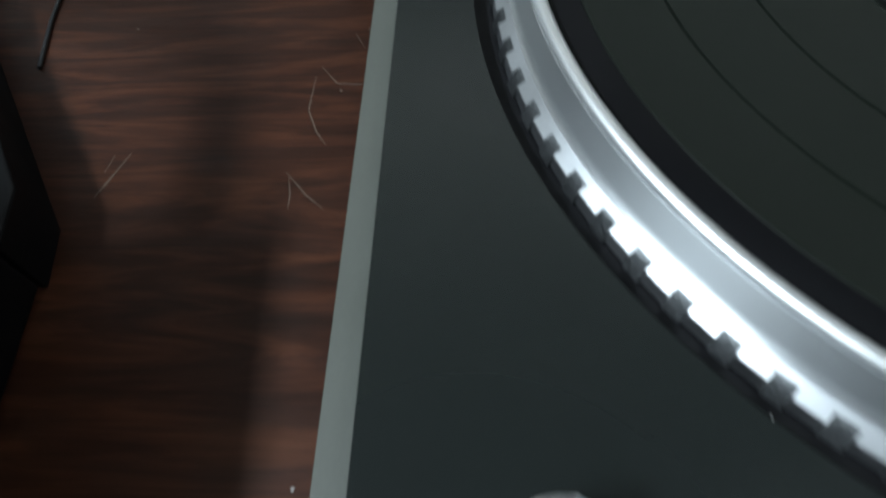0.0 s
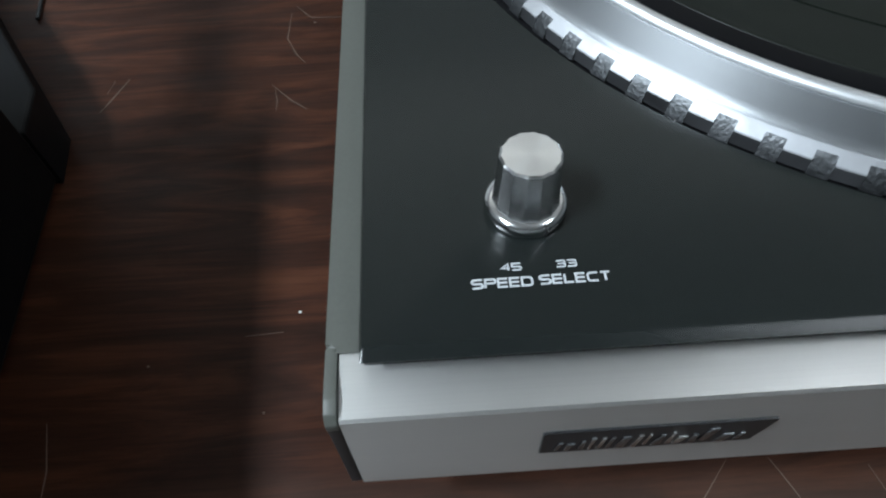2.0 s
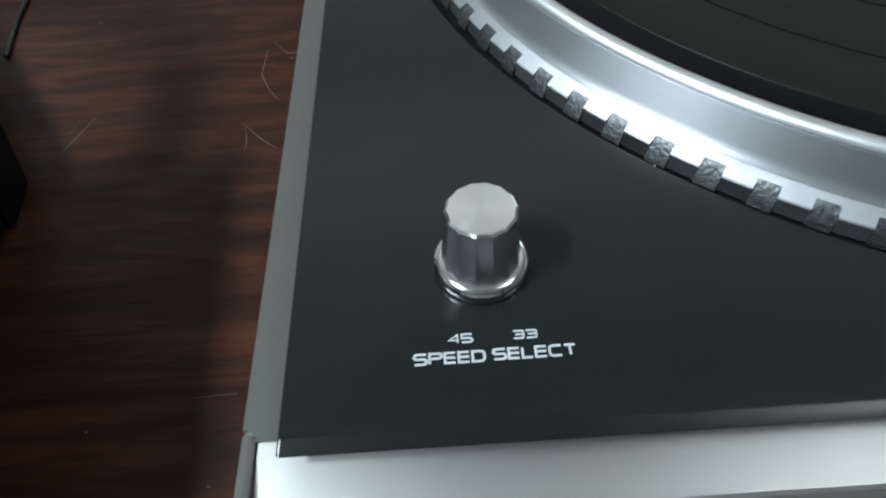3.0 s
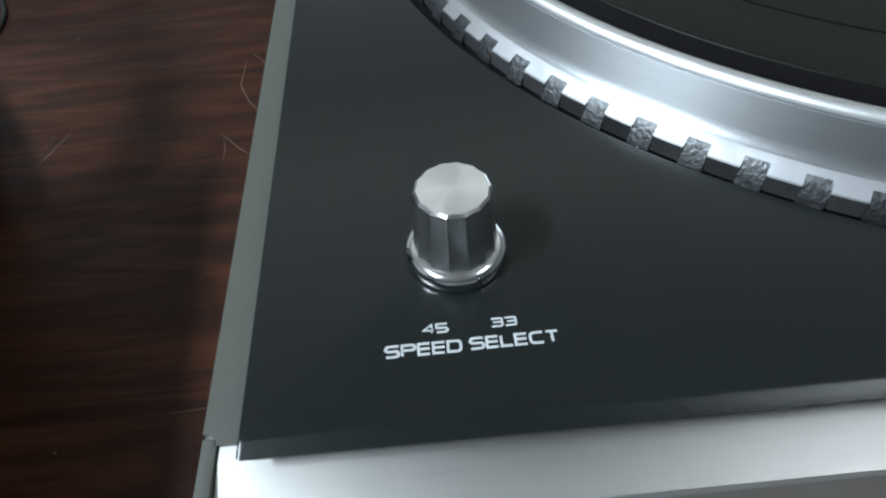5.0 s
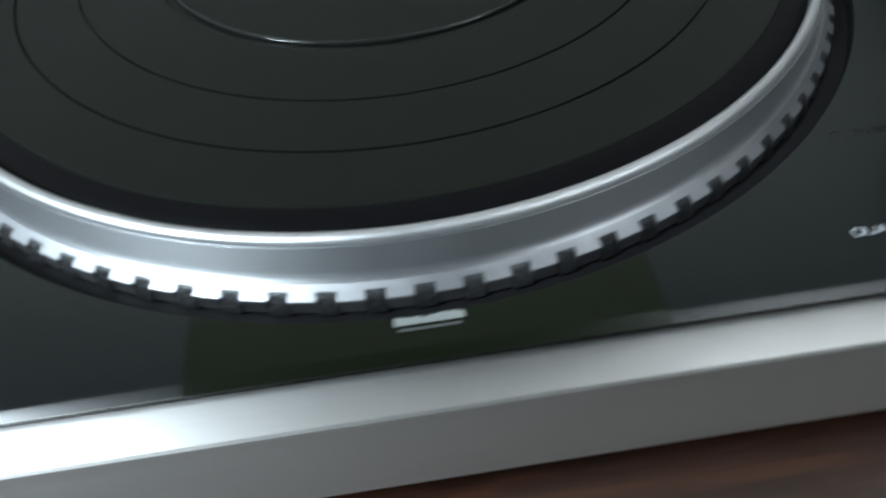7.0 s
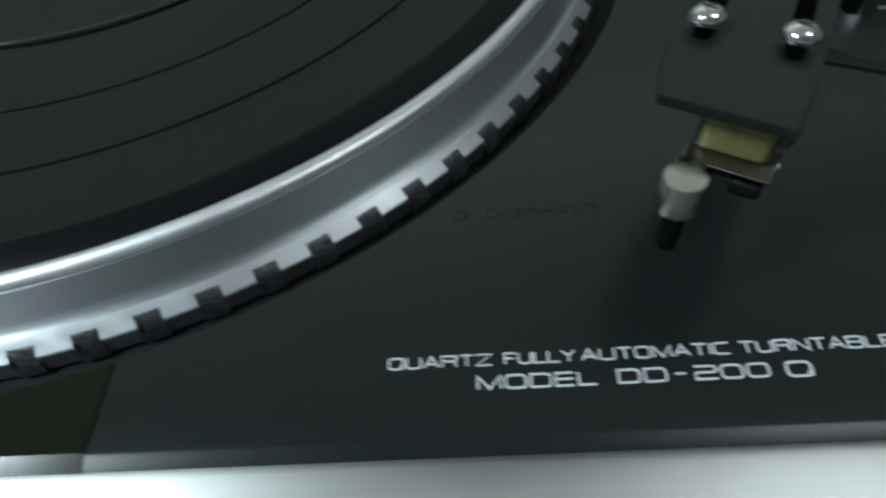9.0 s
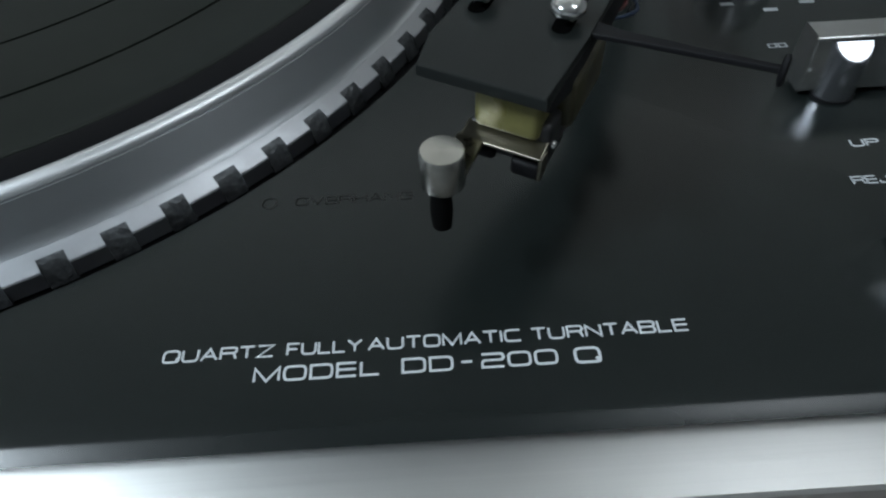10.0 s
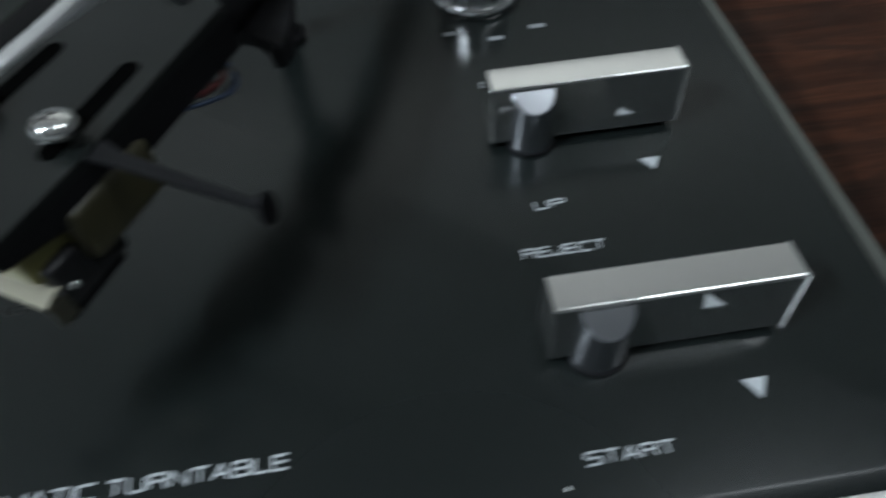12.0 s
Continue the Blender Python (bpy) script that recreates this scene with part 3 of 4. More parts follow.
        bm = bmesh.new()
        prism(bm, [(x0, y0), (x1, y0)] + crest, z + 0.0001, z + 0.0004 + 0.00001 * rng.random())
        part("brand_bar", bm, ink, root, "white printed bar")

    # printed words
    for name, text, x0, y0, x1, y1 in (
        ("speed_select_lettering", "SPEED", 0.0210, 0.0114, 0.0326, 0.0136),
        ("speed_select_lettering", "SELECT", 0.0338, 0.0115, 0.0473, 0.0137),
        ("speed_number_lettering", "45", 0.0268, 0.0150, 0.0308, 0.0168),
        ("speed_number_lettering", "33", 0.0374, 0.0151, 0.0414, 0.0168),
        ("type_lettering", "QUARTZ", 0.2744, 0.0124, 0.2910, 0.0146),
        ("type_lettering", "FULLY", 0.2929, 0.0124, 0.3042, 0.0146),
        ("type_lettering", "AUTOMATIC", 0.3050, 0.0124, 0.3280, 0.0146),
        ("type_lettering", "TURNTABLE", 0.3295, 0.0124, 0.3531, 0.0146),
        ("model_lettering", "MODEL", 0.2884, 0.0083, 0.3069, 0.0108),
        ("model_lettering", "DD", 0.3100, 0.0083, 0.3176, 0.0108),
        ("model_lettering", "-", 0.3186, 0.0083, 0.3205, 0.0108),
        ("model_lettering", "200", 0.3216, 0.0083, 0.3329, 0.0108),
        ("model_lettering", "Q", 0.3352, 0.0081, 0.3392, 0.0108),
        ("cue_lettering", "UP", 0.3945, 0.0492, 0.3999, 0.0511),
        ("reject_lettering", "REJECT", 0.3905, 0.0397, 0.4041, 0.0417),
        ("start_lettering", "START", 0.3915, 0.0067, 0.4036, 0.0086),
    ):
        lettering(name, text, x0, y0, x1, y1, z, INK, root, "white printed lettering", 0.19 if name.startswith("speed") else 0.15)
    lettering("overhang_lettering", "OVERHANG", 0.2914, 0.0428, 0.3125, 0.0448, z, FAINT, root, "faint dark lettering pressed into the deck")
    bm = bmesh.new()
    lathe(bm, [(0.0011, -0.0001), (0.0014, -0.0001), (0.0014, 0.0001), (0.0011, 0.0001)], 24, (0.2868, 0.0438, z), closed=True)
    part("overhang_mark", bm, FAINT, root, "faint ring pressed into the deck")
    for tri in ([(0.4153, 0.0575), (0.4171, 0.0548), (0.4188, 0.0575)], [(0.4157, 0.0150), (0.4175, 0.0120), (0.4192, 0.0150)]):
        bm = bmesh.new()
        prism(bm, tri, z - 0.0001, z + 0.00012)
        part("triangle_mark", bm, INK, root, "white printed triangle")
    for x, y, w in ((0.3877, 0.0993, 0.0030), (0.3969, 0.0960, 0.0032), (0.4063, 0.0985, 0.0034)):
        bm = bmesh.new()
        prism(bm, [(x - w / 2, y - 0.0006), (x + w / 2, y - 0.0006), (x + w / 2, y + 0.0006), (x - w / 2, y + 0.0006)], z - 0.0001, z + 0.00012)
        part("scale_bar", bm, DIM_INK, root, "small white printed mark")
    for x in (0.3910, 0.3932):
        bm = bmesh.new()
        for x0, x1, y0, y1 in ((0, 0.0019, 0, 0.0003), (0, 0.0019, 0.0012, 0.0015), (0, 0.0003, 0.0003, 0.0012), (0.0016, 0.0019, 0.0003, 0.0012)):
            prism(bm, [(x + x0, 0.0812 + y0), (x + x1, 0.0812 + y0), (x + x1, 0.0812 + y1), (x + x0, 0.0812 + y1)], z - 0.0001, z + 0.00012)
        part("scale_bar", bm, DIM_INK, root, "small white printed mark")
    for x, y, r in ((0.3884, 0.0044, 0.0003), (0.0700, 0.0520, 0.00015)):
        bm = bmesh.new()
        lathe(bm, [(0, 0.0002), (r, 0.0001), (r, -0.0001)], 8, (x, y, z))
        part("dust_speck", bm, SPECK, root, "pale dust speck")

    # speed selector
    at = (0.0334, 0.0304, z)
    bm = bmesh.new()
    lathe(bm, [(0, 0), (0.0082, 0), (0.0084, 0.0003), (0.0084, 0.0020), (0.0081, 0.0027), (0.0070, 0.0033), (0, 0.0033)], 64)
    knob = part("speed_knob", bm, KNOB, root, "chrome speed selector knob")
    knob.location = at
    bm = bmesh.new()
    knob_flutes(bm, 0.0070, 0.0060, 0.0020, 0.0155, 14, 0.00022)
    part("knob_cap", bm, KNOB_SIDE, knob, "fluted chrome cap", 20)
    bm = bmesh.new()
    box(bm, (0.00285, -0.0081, 0.0006), (0.00335, -0.0060, 0.0028), 0.0001, 1)
    part("pointer_mark", bm, BLACK, knob, "black pointer mark")

    # anti-skating dial
    bm = bmesh.new()
    lathe(bm, [(0, 0), (0.0096, 0), (0.0098, 0.0004), (0.0098, 0.0016), (0.0094, 0.0022), (0, 0.0022)], 48)
    dial = part("trim_dial", bm, KNOB, root, "fluted chrome dial", 50)
    bm = bmesh.new()
    knob_flutes(bm, 0.0088, 0.0082, 0.0018, 0.0112, 16, 0.0004)
    part("dial_cap", bm, KNOB_SIDE, dial, "fluted chrome cap", 20)
    dial.location = (0.3953, 0.1122, z)

    # cue and start levers
    for y in (0.0657, 0.0229):
        lever = new_lever()
        lever.parent = root
        lever.location = (0.3898, y, z)
    return root


def new_lever():
    bm = bmesh.new()
    prof = [(0.0, 0.0125), (0.0057, 0.0125), (0.0057, 0.0014), (-0.0014, 0.0014)]
    a = [bm.verts.new((0, y, h)) for y, h in prof]
    b = [bm.verts.new((0.0340, y, h)) for y, h in prof]
    bm.faces.new(a)
    bm.faces.new(b[::-1])
    for i in range(len(prof)):
        j = (i + 1) % len(prof)
        bm.faces.new((a[i], a[j], b[j], b[i]))
    ends = [e for e in bm.edges if max(v.co.x for v in e.verts) < 0.0001 and abs(e.verts[0].co.z - e.verts[1].co.z) > 0.005]
    bmesh.ops.bevel(bm, geom=ends, offset=0.0005, segments=2, affect="EDGES", profile=0.5)
    bm.normal_update()
    rims = [e for e in bm.edges if e.calc_face_angle(0) > 0.9]
    bmesh.ops.bevel(bm, geom=rims, offset=0.00035, segments=3, affect="EDGES", profile=0.5)
    lever = mesh_object("lever", bm, LEVER, 50)
    lever["label"] = "chrome operating lever"
    bm = bmesh.new()
    outline = [(0.0038, 0.0006)] + [(0.0074 - 0.0037 * math.cos(a), -0.0037 * math.sin(a)) for a in (math.pi * k / 9 for k in range(10))] + [(0.0110, 0.0006)]
    prism(bm, outline, 0.0004, 0.0112)
    for vert in bm.verts:
        if vert.co.z > 0.001:
            vert.co.z += 0.0004 + vert.co.y * 0.66
        if vert.co.z < 0.001:
            vert.co.x += (vert.co.x - 0.0074) * 0.13
            vert.co.y -= 0.0006 if vert.co.y < 0 else 0
    bm.normal_update()
    brims = [e for e in bm.edges if e.calc_face_angle(0) > 0.7]
    bmesh.ops.bevel(bm, geom=brims, offset=0.0002, segments=2, affect="EDGES", profile=0.5)
    part("post", bm, POST, lever, "chrome lever post", 35)
    bm = bmesh.new()
    prism(bm, [(x + (x - 0.0074) * 0.17, y - 0.0009) for x, y in outline], -0.0001, 0.0006)
    part("post_base", bm, MATTE_BLACK, lever, "thin black base under the post")
    return lever


# ---------------------------------------------------------------- platter and mat
NOTCHES = 90


def build_platter():
    root = thing("platter", (CX, CY, D), "turned aluminium platter with notched strobe rim", "turntable platter")
    bm = bmesh.new()
    lathe(bm, [(0, BI_Z - 0.004), (0.1153, BI_Z - 0.004), (BI_R - 0.002, BI_Z - 0.001), (BI_R, BI_Z), (0.1503, 0.0021), (0.1498, 0.0026), (0.1495, 0.0033), (0.1493, 0.0042), (0.1488, 0.0073), (0.1482, 0.0108), (0.1470, 0.0108), (0.1452, 0.0108), (0.1450, 0.0076), (0, 0.0076)], 192)
    part("rim", bm, ALU_RING, root, "turned silver rim", 50)
    bm = bmesh.new()
    lathe(bm, [(0.1472, 0.0104), (0.1479, 0.0111), (0.1477, 0.0116), (0.1473, 0.0121), (0.1466, 0.0125), (0.1459, 0.0126), (0.1452, 0.0125), (0.1447, 0.0120), (0.1445, 0.0113), (0.1447, 0.0104)], 192, closed=True)
    part("rim_edge", bm, POLISHED, root, "polished rim edge", 60)
    # notched flange
    bm = bmesh.new()
    full = [(BI_R, BI_Z), (NOTCH_R, NOTCH_Z), (BO_R - 0.0002, BO_Z + 0.0001), (BO_R, BO_Z - 0.0002), (SK_R, SK_Z)]
    cut = [(BI_R, BI_Z), (NOTCH_R, NOTCH_Z), (NOTCH_R + 0.0011, NOTCH_Z - 0.0012), (SK_R + 0.0004, -0.0030), (SK_R + 0.0007, SK_Z)]
    step = 2 * math.pi / NOTCHES
    floor_faces = []
    loops = []
    for k in range(NOTCHES):
        mid = radians(206.25) + k * step
        w = step * 0.215
        loops.append((mid - w, mid + w))

    def column(prof, a):
        return [bm.verts.new((r * math.cos(a), r * math.sin(a), h)) for r, h in prof]
    inner = []
    for a0, a1 in loops:
        c0, c1 = column(cut, a0), column(cut, a1)
        f0, f1 = column(full[2:], a0), column(full[2:], a1)
        f0, f1 = c0[:2] + f0, c1[:2] + f1
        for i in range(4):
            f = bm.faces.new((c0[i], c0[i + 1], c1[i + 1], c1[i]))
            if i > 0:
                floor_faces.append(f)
        for c, f in ((c0, f0), (c1, f1)):
            bm.faces.new(c[1:] + f[:1:-1])
        inner.append((f0, f1))
    for k, (_, f1) in enumerate(inner):
        f0 = inner[(k + 1) % NOTCHES][0]
        a1, a0 = loops[k][1], loops[(k + 1) % NOTCHES][0] + (step * NOTCHES if k == NOTCHES - 1 else 0)
        mid = column(full, (a1 + a0) / 2)
        for p, q in ((f1, mid), (mid, f0)):
            for i in range(4):
                bm.faces.new((p[i], p[i + 1], q[i + 1], q[i]))
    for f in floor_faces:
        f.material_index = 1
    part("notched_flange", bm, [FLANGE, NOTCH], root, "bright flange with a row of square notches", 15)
    # spindle
    bm = bmesh.new()
    lathe(bm, [(0, 0.0070), (0.0036, 0.0070), (0.0036, 0.0200), (0.0028, 0.0225), (0, 0.0235)], 24)
    part("spindle", bm, STEEL, root, "steel spindle")

    mat = thing("platter_mat", (CX, CY, D + 0.0076), "black ribbed rubber mat lying on the platter", "turntable mat")
    prof = [(0, 0.0), (0.1373, 0.0), (0.1373, 0.0030), (0.1369, 0.0035), (0.1361, 0.0036), (0.1353, 0.0033)]
    for g in (0.1188, 0.0995):
        prof += [(g + 0.00040, 0.0033), (g + 0.0002, 0.0025), (g - 0.0002, 0.0025), (g - 0.00040, 0.0033)]
    prof += [(0.0766, 0.0033), (0.0758, 0.0030), (0.0752, 0.0018), (0.0680, 0.0016), (0.0200, 0.0016), (0.0195, 0.0024), (0.0, 0.0024)]
    bm = bmesh.new()
    lathe(bm, prof, 192)
    part("rubber_disc", bm, RUBBER, mat, "", 35)
    bm = bmesh.new()
    lathe(bm, [(0.1372, 0.0), (0.1445, 0.0), (0.1446, 0.0004), (0.1442, 0.0006), (0.1375, 0.0036), (0.1372, 0.0035)], 192, closed=True)
    part("border_ring", bm, GLOSS_BLACK, mat, "smooth black sloping border", 50)
    bm = bmesh.new()
    lathe(bm, [(0.0718, 0.0014), (0.0719, 0.0027), (0.0723, 0.0031), (0.0730, 0.0031), (0.0734, 0.0027), (0.0735, 0.0014)], 128, closed=True)
    part("label_ring", bm, RING_GLOSS, mat, "glossy raised ring", 50)


# ---------------------------------------------------------------- tonearm
def build_tonearm():
    base = (0.4120, 0.2450)
    root = thing("tonearm", (base[0], base[1], D), "black tonearm with headshell and amber cartridge, at rest", "tonearm")
    shift = Matrix.Translation((-base[0], -base[1], 0))
    # headshell axes: u along the arm, v to its side
    F = Vector((0.32255, 0.0296, 0))
    m = shift @ Matrix.Translation(F) @ Matrix(((0.5, 0.866, 0, 0), (0.866, -0.5, 0, 0), (0, 0, 1, 0), (0, 0, 0, 1)))

    def placed(bm):
        bmesh.ops.transform(bm, matrix=m, verts=bm.verts[:])
        return bm

    bm = bmesh.new()
    lathe(bm, [(0, 0), (0.024, 0), (0.024, 0.006), (0.021, 0.009), (0.0, 0.009)], 48)
    part("arm_base", bm, BLACK, root)
    bm = bmesh.new()
    lathe(bm, [(0, 0.008), (0.010, 0.008), (0.010, 0.032), (0.0, 0.034)], 32)
    part("pivot", bm, STEEL, root)
    bm = bmesh.new()
    path = smooth_path([(0.3480, 0.0700, 0.0292), (0.3530, 0.0790, 0.0293), (0.3610, 0.0960, 0.0295), (0.3840, 0.1600, 0.0300), (base[0], base[1], 0.0310), (0.4200, 0.2750, 0.0315)], 5)
    rod(bm, [p + Vector((-base[0], -base[1], 0)) for p in path], 0.0042, 16)
    part("arm_tube", bm, MATTE_BLACK, root, "black arm tube", 60)
    bm = bmesh.new()
    lathe(bm, [(0, -0.014), (0.012, -0.014), (0.013, -0.012), (0.013, 0.012), (0.012, 0.014), (0, 0.014)], 32, m=Matrix.Translation((0.0085, 0.030, 0.0315)) @ pose(0, 0, 0, -90, 0, -15))
    part("counterweight", bm, BLACK, root)

    # headshell: a black plate with two slots over a deeper spine
    bm = bmesh.new()
    left = [(0, -0.0088), (0.0072, -0.0107), (0.0300, -0.0102), (0.0440, -0.0080), (0.0470, -0.0050)]
    right = [(0.0470, 0.0060), (0.0450, 0.0084), (0.0149, 0.0093), (0, 0.0092)]
    prism(bm, left + right, 0.0326, 0.0342, 0.0003)
    head = part("headshell", placed(bm), SHELL, root, "flat black headshell", 30)
    bm = bmesh.new()
    prism(bm, [(0.0015, 0.0072), (0.0460, 0.0052), (0.0462, 0.0082), (0.0149, 0.0094), (0.0015, 0.0093)], 0.0288, 0.0328, 0.0002)
    for vert in bm.verts:
        if vert.co.z < 0.0300:
            vert.co.z = 0.0318 - 0.0048 * min(1.0, max(0.0, vert.co.x / 0.016))
    part("headshell_side", placed(bm), MATTE_BLACK, head)
    bm = bmesh.new()
    prism(bm, [(0.0080, -0.0101), (0.0242, -0.0092), (0.0242, -0.0078), (0.0080, -0.0088)], 0.0290, 0.0328, 0.0002)
    part("headshell_side", placed(bm), MATTE_BLACK, head)
    bm = bmesh.new()
    rod(bm, smooth_path([(0.0440, 0, 0.0300), (0.0480, 0.0010, 0.0295), (0.0520, 0.0020, 0.0292)], 4), [0.0056] * 5 + [0.0048] * 4, 16)
    part("collar", placed(bm), MATTE_BLACK, head, "", 60)
    # slots are thin raised black plates, the shade inside put into their colour
    for v0, v1 in ((-0.0072, -0.0074), (0.0053, 0.0045)):
        bm = bmesh.new()
        n = 6
        out = []
        for k in range(n + 1):
            a = math.pi / 2 + math.pi * k / n
            out.append((0.0153 + 0.0014 * math.cos(a), v0 + 0.0014 * math.sin(a)))
        for k in range(n + 1):
            a = -math.pi / 2 + math.pi * k / n
            out.append((0.0300 + 0.0014 * math.cos(a), v1 + 0.0014 * math.sin(a)))
        prism(bm, out, 0.0338, 0.03426)
        part("slot", placed(bm), SHADE_BLACK, head, "black plate painted as a shaded slot")
    for u, v in ((0.0170, -0.0073), (0.0175, 0.0052)):
        bm = bmesh.new()
        at = (u, v, 0.0342)
        lathe(bm, [(0, 0), (0.0012, 0), (0.0012, 0.0013), (0.0024, 0.0014), (0.0026, 0.0018), (0.0024, 0.0026), (0.0015, 0.0033), (0, 0.0035)], 32, at)
        screw = part("screw", placed(bm), CHROME, head, "chrome round-head screw", 50)
        bm = bmesh.new()
        for turn in (20, 110):
            box(bm, (-0.0011, -0.00018, 0.0372), (0.0011, 0.00018, 0.03772), m=Matrix.Translation((u, v, 0)) @ Matrix.Rotation(radians(turn), 4, "Z"))
        part("cross_recess", placed(bm), BLACK, screw)
    # finger lift
    lift_turn = math.atan2(0.0018, 0.0250)
    lean = Matrix.Translation((0.0172, 0.0070, 0.0335)) @ Matrix.Rotation(lift_turn, 4, "X") @ Matrix.Rotation(radians(2.5), 4, "Z")
    bm = bmesh.new()
    prism(bm, [(-0.0012, 0), (-0.0008, 0.0060), (-0.0006, 0.0262), (0.0005, 0.0262), (0.0010, 0.0060), (0.0028, 0)], -0.0004, 0.0003, 0.0002)
    bmesh.ops.transform(bm, matrix=lean, verts=bm.verts[:])
    lift = part("finger_lift", placed(bm), MATTE_BLACK, head, "thin flat black finger lift", 30)
    bm = bmesh.new()
    lathe(bm, [(0, -0.0006), (0.0016, -0.0006), (0.0022, -0.0003), (0.0022, 0.0003), (0.0016, 0.0006), (0, 0.0006)], 24)
    bmesh.ops.transform(bm, matrix=lean @ Matrix.Translation((0, 0.0262, -0.0002)) @ Matrix.Rotation(radians(-90), 4, "X") @ Matrix.Diagonal((0.62, 1.0, 0.75, 1)), verts=bm.verts[:])
    part("lift_tip", placed(bm), MATTE_BLACK, lift, "black oval tip", 50)

    # cartridge
    bm = bmesh.new()
    box(bm, (0.0036, -0.0024, 0.0236), (0.0240, 0.0074, 0.0326), 0.0012, 4)
    cart = part("cartridge", placed(bm), AMBER, root, "amber yellow cartridge body", 50)
    bm = bmesh.new()
    box(bm, (0.0098, -0.0022, 0.0220), (0.0238, 0.0100, 0.0304), 0.0012, 3)
    part("cartridge_rear", placed(bm), SMOKED_AMBER, cart, "darker olive rear of the cartridge", 50)
    bm = bmesh.new()
    box(bm, (0.0046, 0.0060, 0.0198), (0.0096, 0.0088, 0.0262), 0.0009, 3)
    part("cheek", bm=placed(bm), material=BLACK, parent=cart, label="black corner block", smooth=50)
    bm = bmesh.new()
    box(bm, (0.0046, -0.0034, 0.0186), (0.0150, 0.0084, 0.0238), 0.0007, 3)
    holder = part("stylus_holder", placed(bm), BLACK, cart, "black stylus holder", 50)
    for v0, v1, low, u0 in ((-0.0032, 0.0010, 0.0180, 0.0036), (0.0036, 0.0082, 0.0170, 0.0032)):
        bm = bmesh.new()
        box(bm, (u0, v0, low), (0.0140, v1, 0.0200), 0.0008, 3)
        part("holder_foot", placed(bm), MATTE_BLACK, holder, "", 50)
    bm = bmesh.new()
    lathe(bm, [(0, 0), (0.0007, 0), (0.0007, 0.0003), (0.0004, 0.0006), (0, 0.0007)], 16, m=Matrix.Translation((0.0062, 0.0087, 0.0222)) @ Matrix.Rotation(radians(-90), 4, "X"))
    part("pin", placed(bm), CHROME, holder, "small chrome pin", 50)
    # sloping bracket lip over the stylus holder
    bm = bmesh.new()
    box(bm, (-0.0017, -0.0036, -0.0003), (0.0017, 0.0086, 0.0003), 0.00015, 2)
    bmesh.ops.transform(bm, matrix=Matrix.Translation((0.0036, 0, 0.0229)) @ Matrix.Rotation(radians(-16), 4, "Y"), verts=bm.verts[:])
    part("bracket", placed(bm), BENT_STEEL, cart, "bent metal bracket", 30)
    bm = bmesh.new()
    prism(bm, [(0.0021, 0.0083), (0.0046, 0.0083), (0.0046, 0.0087), (0.0021, 0.0087)], 0.0186, 0.0222, 0.0001)
    part("bracket_end", placed(bm), BENT_STEEL, cart, "bent metal bracket", 30)
    bm = bmesh.new()
    prism(bm, [(-0.0062, -0.0026), (-0.0050, 0.0006), (0.0030, 0.0000), (0.0048, -0.0032), (0.0020, -0.0042)], 0.0223, 0.0228, 0.0002)
    part("bracket_arm", placed(bm), BENT_STEEL, cart, "bent metal bracket", 30)
    bm = bmesh.new()
    lathe(bm, [(0, -0.0030), (0.0027, -0.0030), (0.0030, -0.0027), (0.0030, 0.0026), (0.0028, 0.0029), (0, 0.0029)], 40)
    brush = part("brush_weight", bm, STEEL, cart, "turned steel brush weight", 40)
    brush.location = (0.3176 - base[0], 0.0242 - base[1], 0.0254)
    bm = bmesh.new()
    lathe(bm, [(0, 0), (0.0014, 0), (0.0016, 0.0028), (0.0014, 0.0074), (0, 0.0074)], 16, (0.3172 - base[0], 0.0230 - base[1], 0.0155))
    part("brush_hair", bm, FELT, cart, "black brush hair")
    # lead wires behind the shell
    for k, (mat, pts) in enumerate((
        (RED_WIRE, [(0.3440, 0.0540, 0.0290), (0.3475, 0.0520, 0.0275), (0.3500, 0.0555, 0.0262), (0.3475, 0.0585, 0.0268), (0.3465, 0.0570, 0.0280)]),
        (RED_WIRE, [(0.3430, 0.0550, 0.0285), (0.3480, 0.0535, 0.0262), (0.3512, 0.0580, 0.0258), (0.3480, 0.0610, 0.0275)]),
        (BLUE_WIRE, [(0.3430, 0.0480, 0.0290), (0.3470, 0.0510, 0.0265), (0.3525, 0.0555, 0.0250), (0.3520, 0.0600, 0.0258), (0.3490, 0.0625, 0.0275)]),
        (BLACK, [(0.3450, 0.0560, 0.0275), (0.3500, 0.0590, 0.0268), (0.3530, 0.0585, 0.0252), (0.3510, 0.0550, 0.0250)]),
    )):
        bm = bmesh.new()
        rod(bm, [p + Vector((-0.0012 - base[0], 0.0030 - base[1], 0)) for p in smooth_path(pts, 6)], 0.00036, 8)
        part("lead_wire", bm, mat, head, ("red", "red", "blue", "black")[k] + " lead wire", 60)

    # arm rest standing on the deck, its clamp round the tube
    rest = thing("arm_rest", (0.3555, 0.0990, D), "black plastic tonearm rest standing on the deck", "arm rest")
    bm = bmesh.new()
    lathe(bm, [(0, 0), (0.0045, 0), (0.0045, 0.0012), (0.0028, 0.0024), (0.0028, 0.0262), (0, 0.0262)], 24, (-0.0030, 0.0060, 0))
    part("post", bm, MATTE_BLACK, rest, "", 40)
    bm = bmesh.new()
    out = [(-0.0035, 0.0040), (-0.0060, -0.0200), (-0.0045, -0.0265), (-0.0020, -0.0280), (0.0000, -0.0300), (0.0012, -0.0335), (0.0028, -0.0338), (0.0042, -0.0310), (0.0044, -0.0240), (0.0040, 0.0040)]
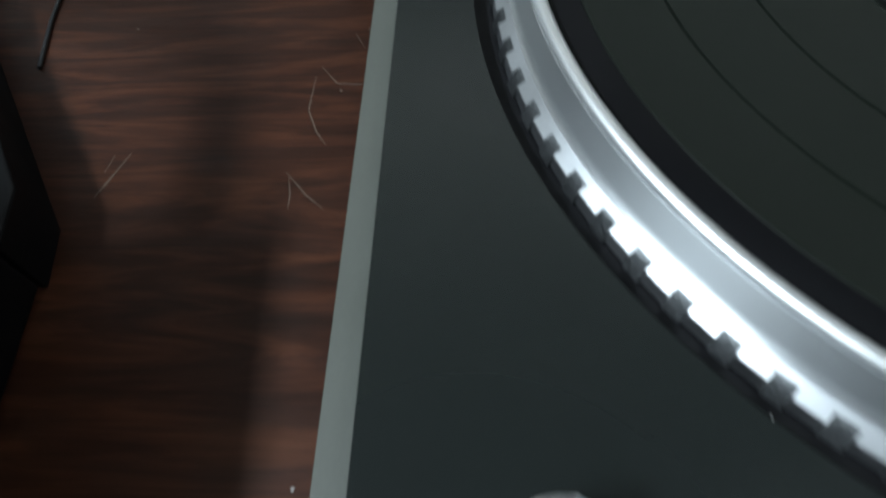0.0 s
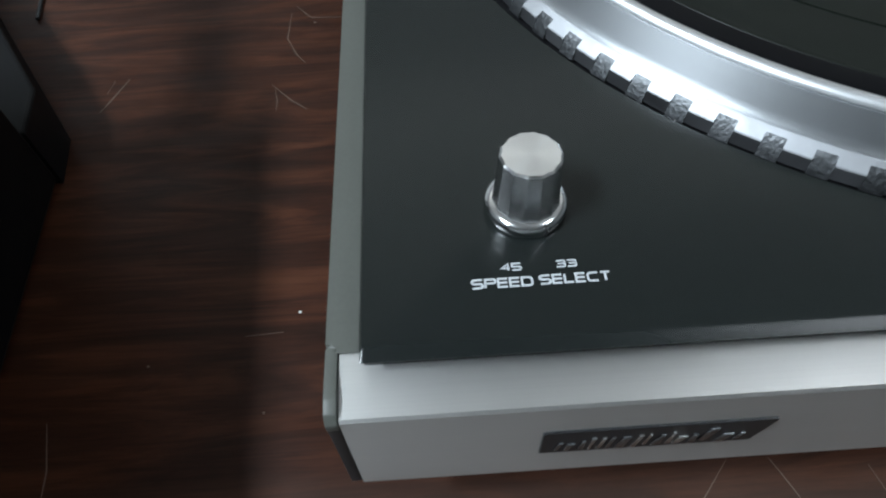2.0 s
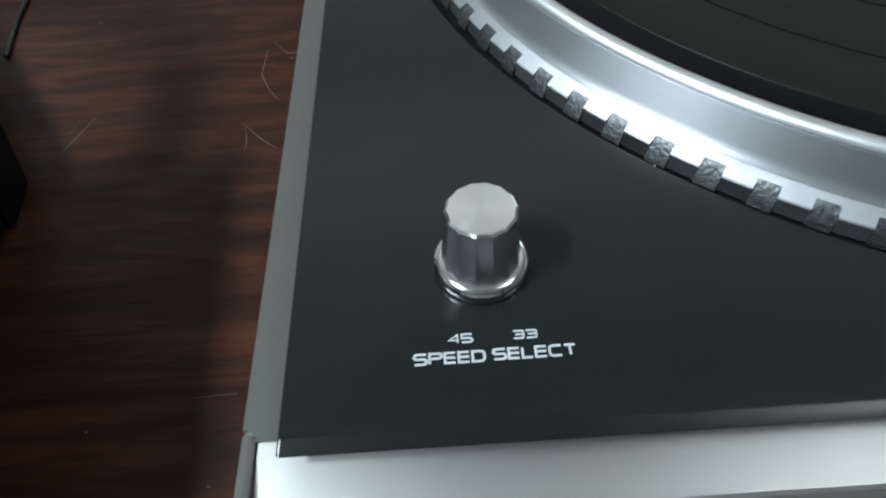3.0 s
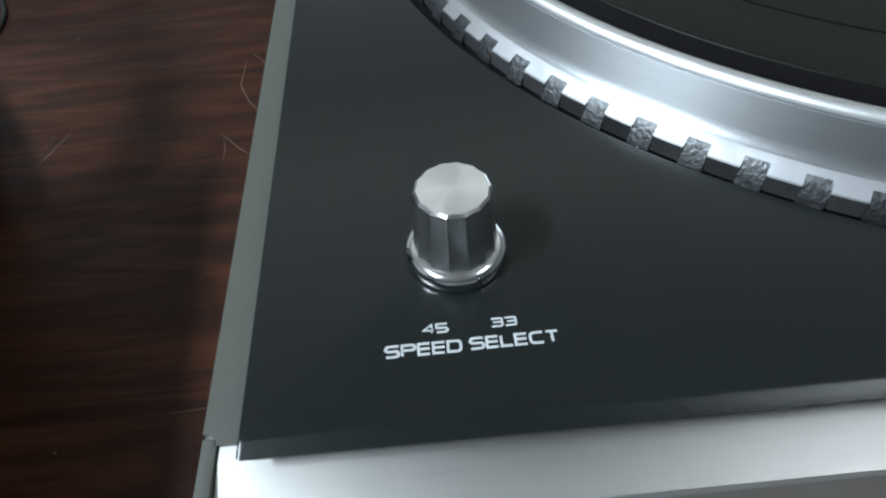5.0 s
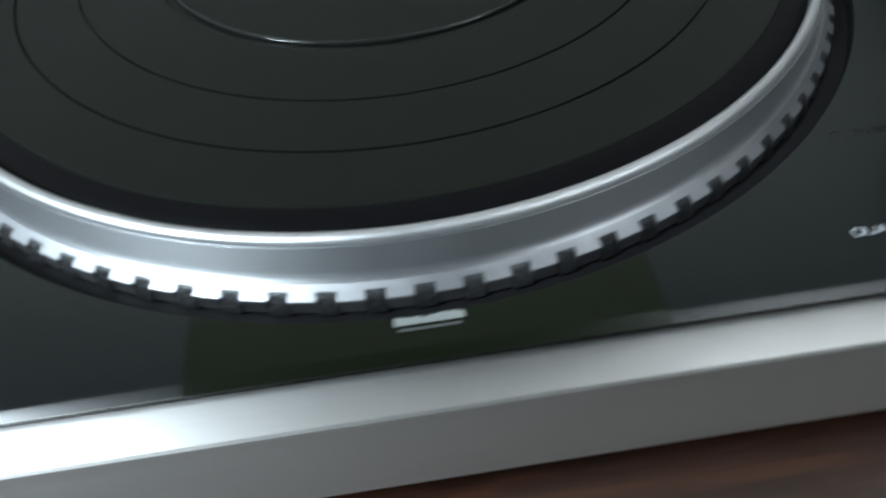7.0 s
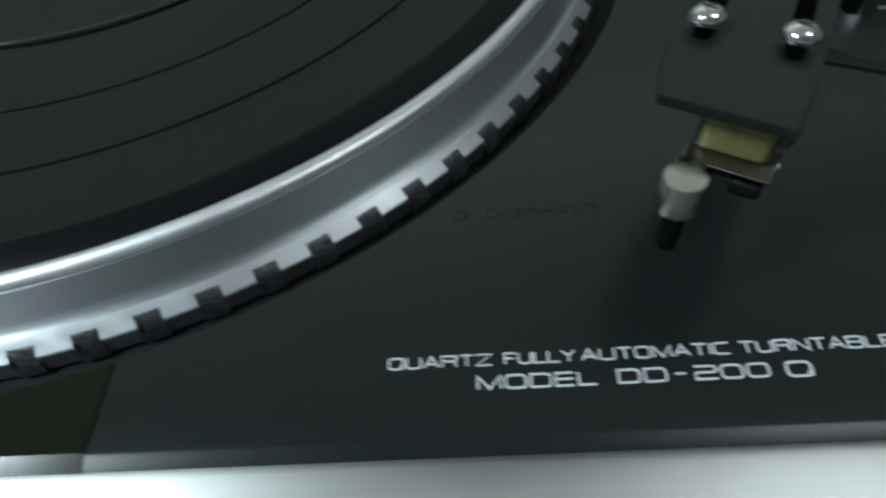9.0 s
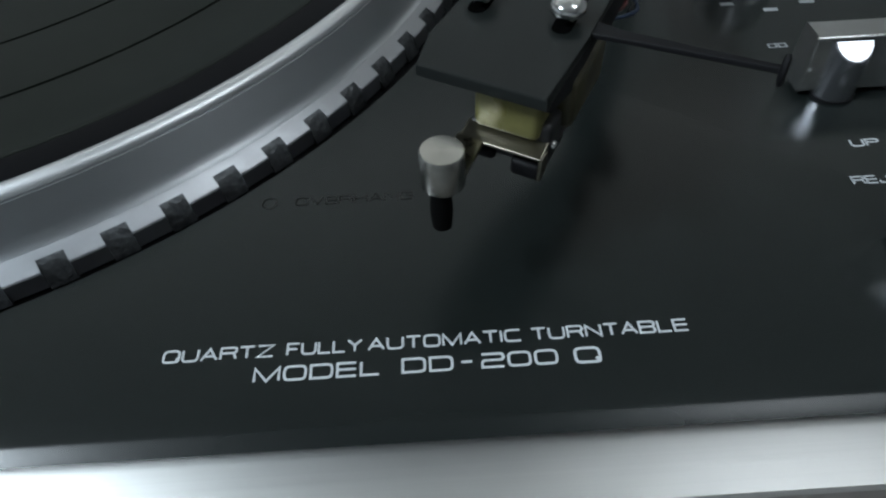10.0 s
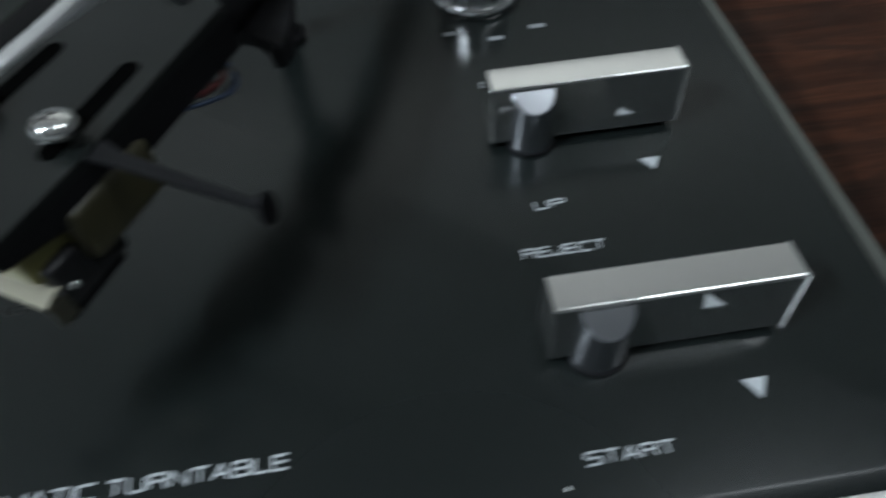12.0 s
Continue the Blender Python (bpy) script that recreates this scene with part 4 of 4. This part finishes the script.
    prism(bm, out, 0.0225, 0.0262, 0.0008)
    part("clamp", bm, MATTE_BLACK, rest, "", 40)


# ---------------------------------------------------------------- other things on the table
def build_side_things():
    root = thing("black_case", (-0.1205, 0.1110, 0), "black hi-fi component standing on the table", "hi-fi component")
    root.rotation_euler = (0, 0, radians(4.0))
    bm = bmesh.new()
    box(bm, (-0.36, -0.215, 0.004), (0, 0, 0.114), 0.0015, 2)
    part("case", bm, CASE_BLACK, root)
    for x in (-0.33, -0.03):
        for y in (-0.17, -0.03):
            bm = bmesh.new()
            lathe(bm, [(0, 0), (0.012, 0), (0.012, 0.007), (0, 0.007)], 20, (x, y, 0))
            part("foot", bm, BLACK, root)

    # unseen cable arched over the case, added for its curved shadow on the table
    bm = bmesh.new()
    rod(bm, smooth_path([(-0.170, 0.088, 0.1230), (-0.174, 0.102, 0.150), (-0.184, 0.120, 0.172), (-0.201, 0.150, 0.178), (-0.212, 0.186, 0.158), (-0.225, 0.215, 0.100), (-0.234, 0.232, 0.037)], 6), 0.0095, 14)
    tagged(mesh_object("cable", bm, MATTE_BLACK, 60), "unseen thick black cable, added to cast a curved shadow on the table", "cable")

    root = thing("low_case", (-0.1245, 0.1350, 0), "flat black case with a grey top edge, lying on the table", "equipment case")
    along = Vector((-0.555, 0.832, 0))
    a, b = along * 0.045, along * 0.200
    bm = bmesh.new()
    prism(bm, [(0.0035, -0.0225), (0, 0), (b.x, b.y), (-0.33, b.y), (-0.33, -0.0225)], 0, 0.026, 0.0012)
    part("case", bm, CASE_BLACK, root)
    bm = bmesh.new()
    prism(bm, [(a.x - 0.003, a.y), (b.x - 0.003, b.y - 0.002), (b.x - 0.016, b.y - 0.002), (a.x - 0.008, a.y)], 0.0255, 0.0268, 0.0004)
    part("trim", bm, GREY_TRIM, root, "grey top edge")

    root = thing("white_box", (-0.34, 0.288, 0), "plain white carton standing on the table", "box")
    root.rotation_euler = (0, 0, radians(-2.5))
    bm = bmesh.new()
    box(bm, (0, 0.002, 0), (0.30, 0.20, 0.012), 0.001)
    part("tray", bm, WHITE_BOX, root)
    bm = bmesh.new()
    box(bm, (-0.001, 0.0005, 0.0128), (0.301, 0.2015, 0.16), 0.0015)
    part("lid", bm, WHITE_BOX, root)

    bm = bmesh.new()
    rod(bm, smooth_path([(-0.186, 0.296, 0.0009), (-0.170, 0.268, 0.0009), (-0.166, 0.242, 0.0009), (-0.161, 0.214, 0.0009)], 6), 0.0009, 10)
    tagged(mesh_object("cable", bm, BLACK, 60), "thin black cable lying on the table", "cable")


build_table()
build_turntable()
build_platter()
build_tonearm()
build_side_things()
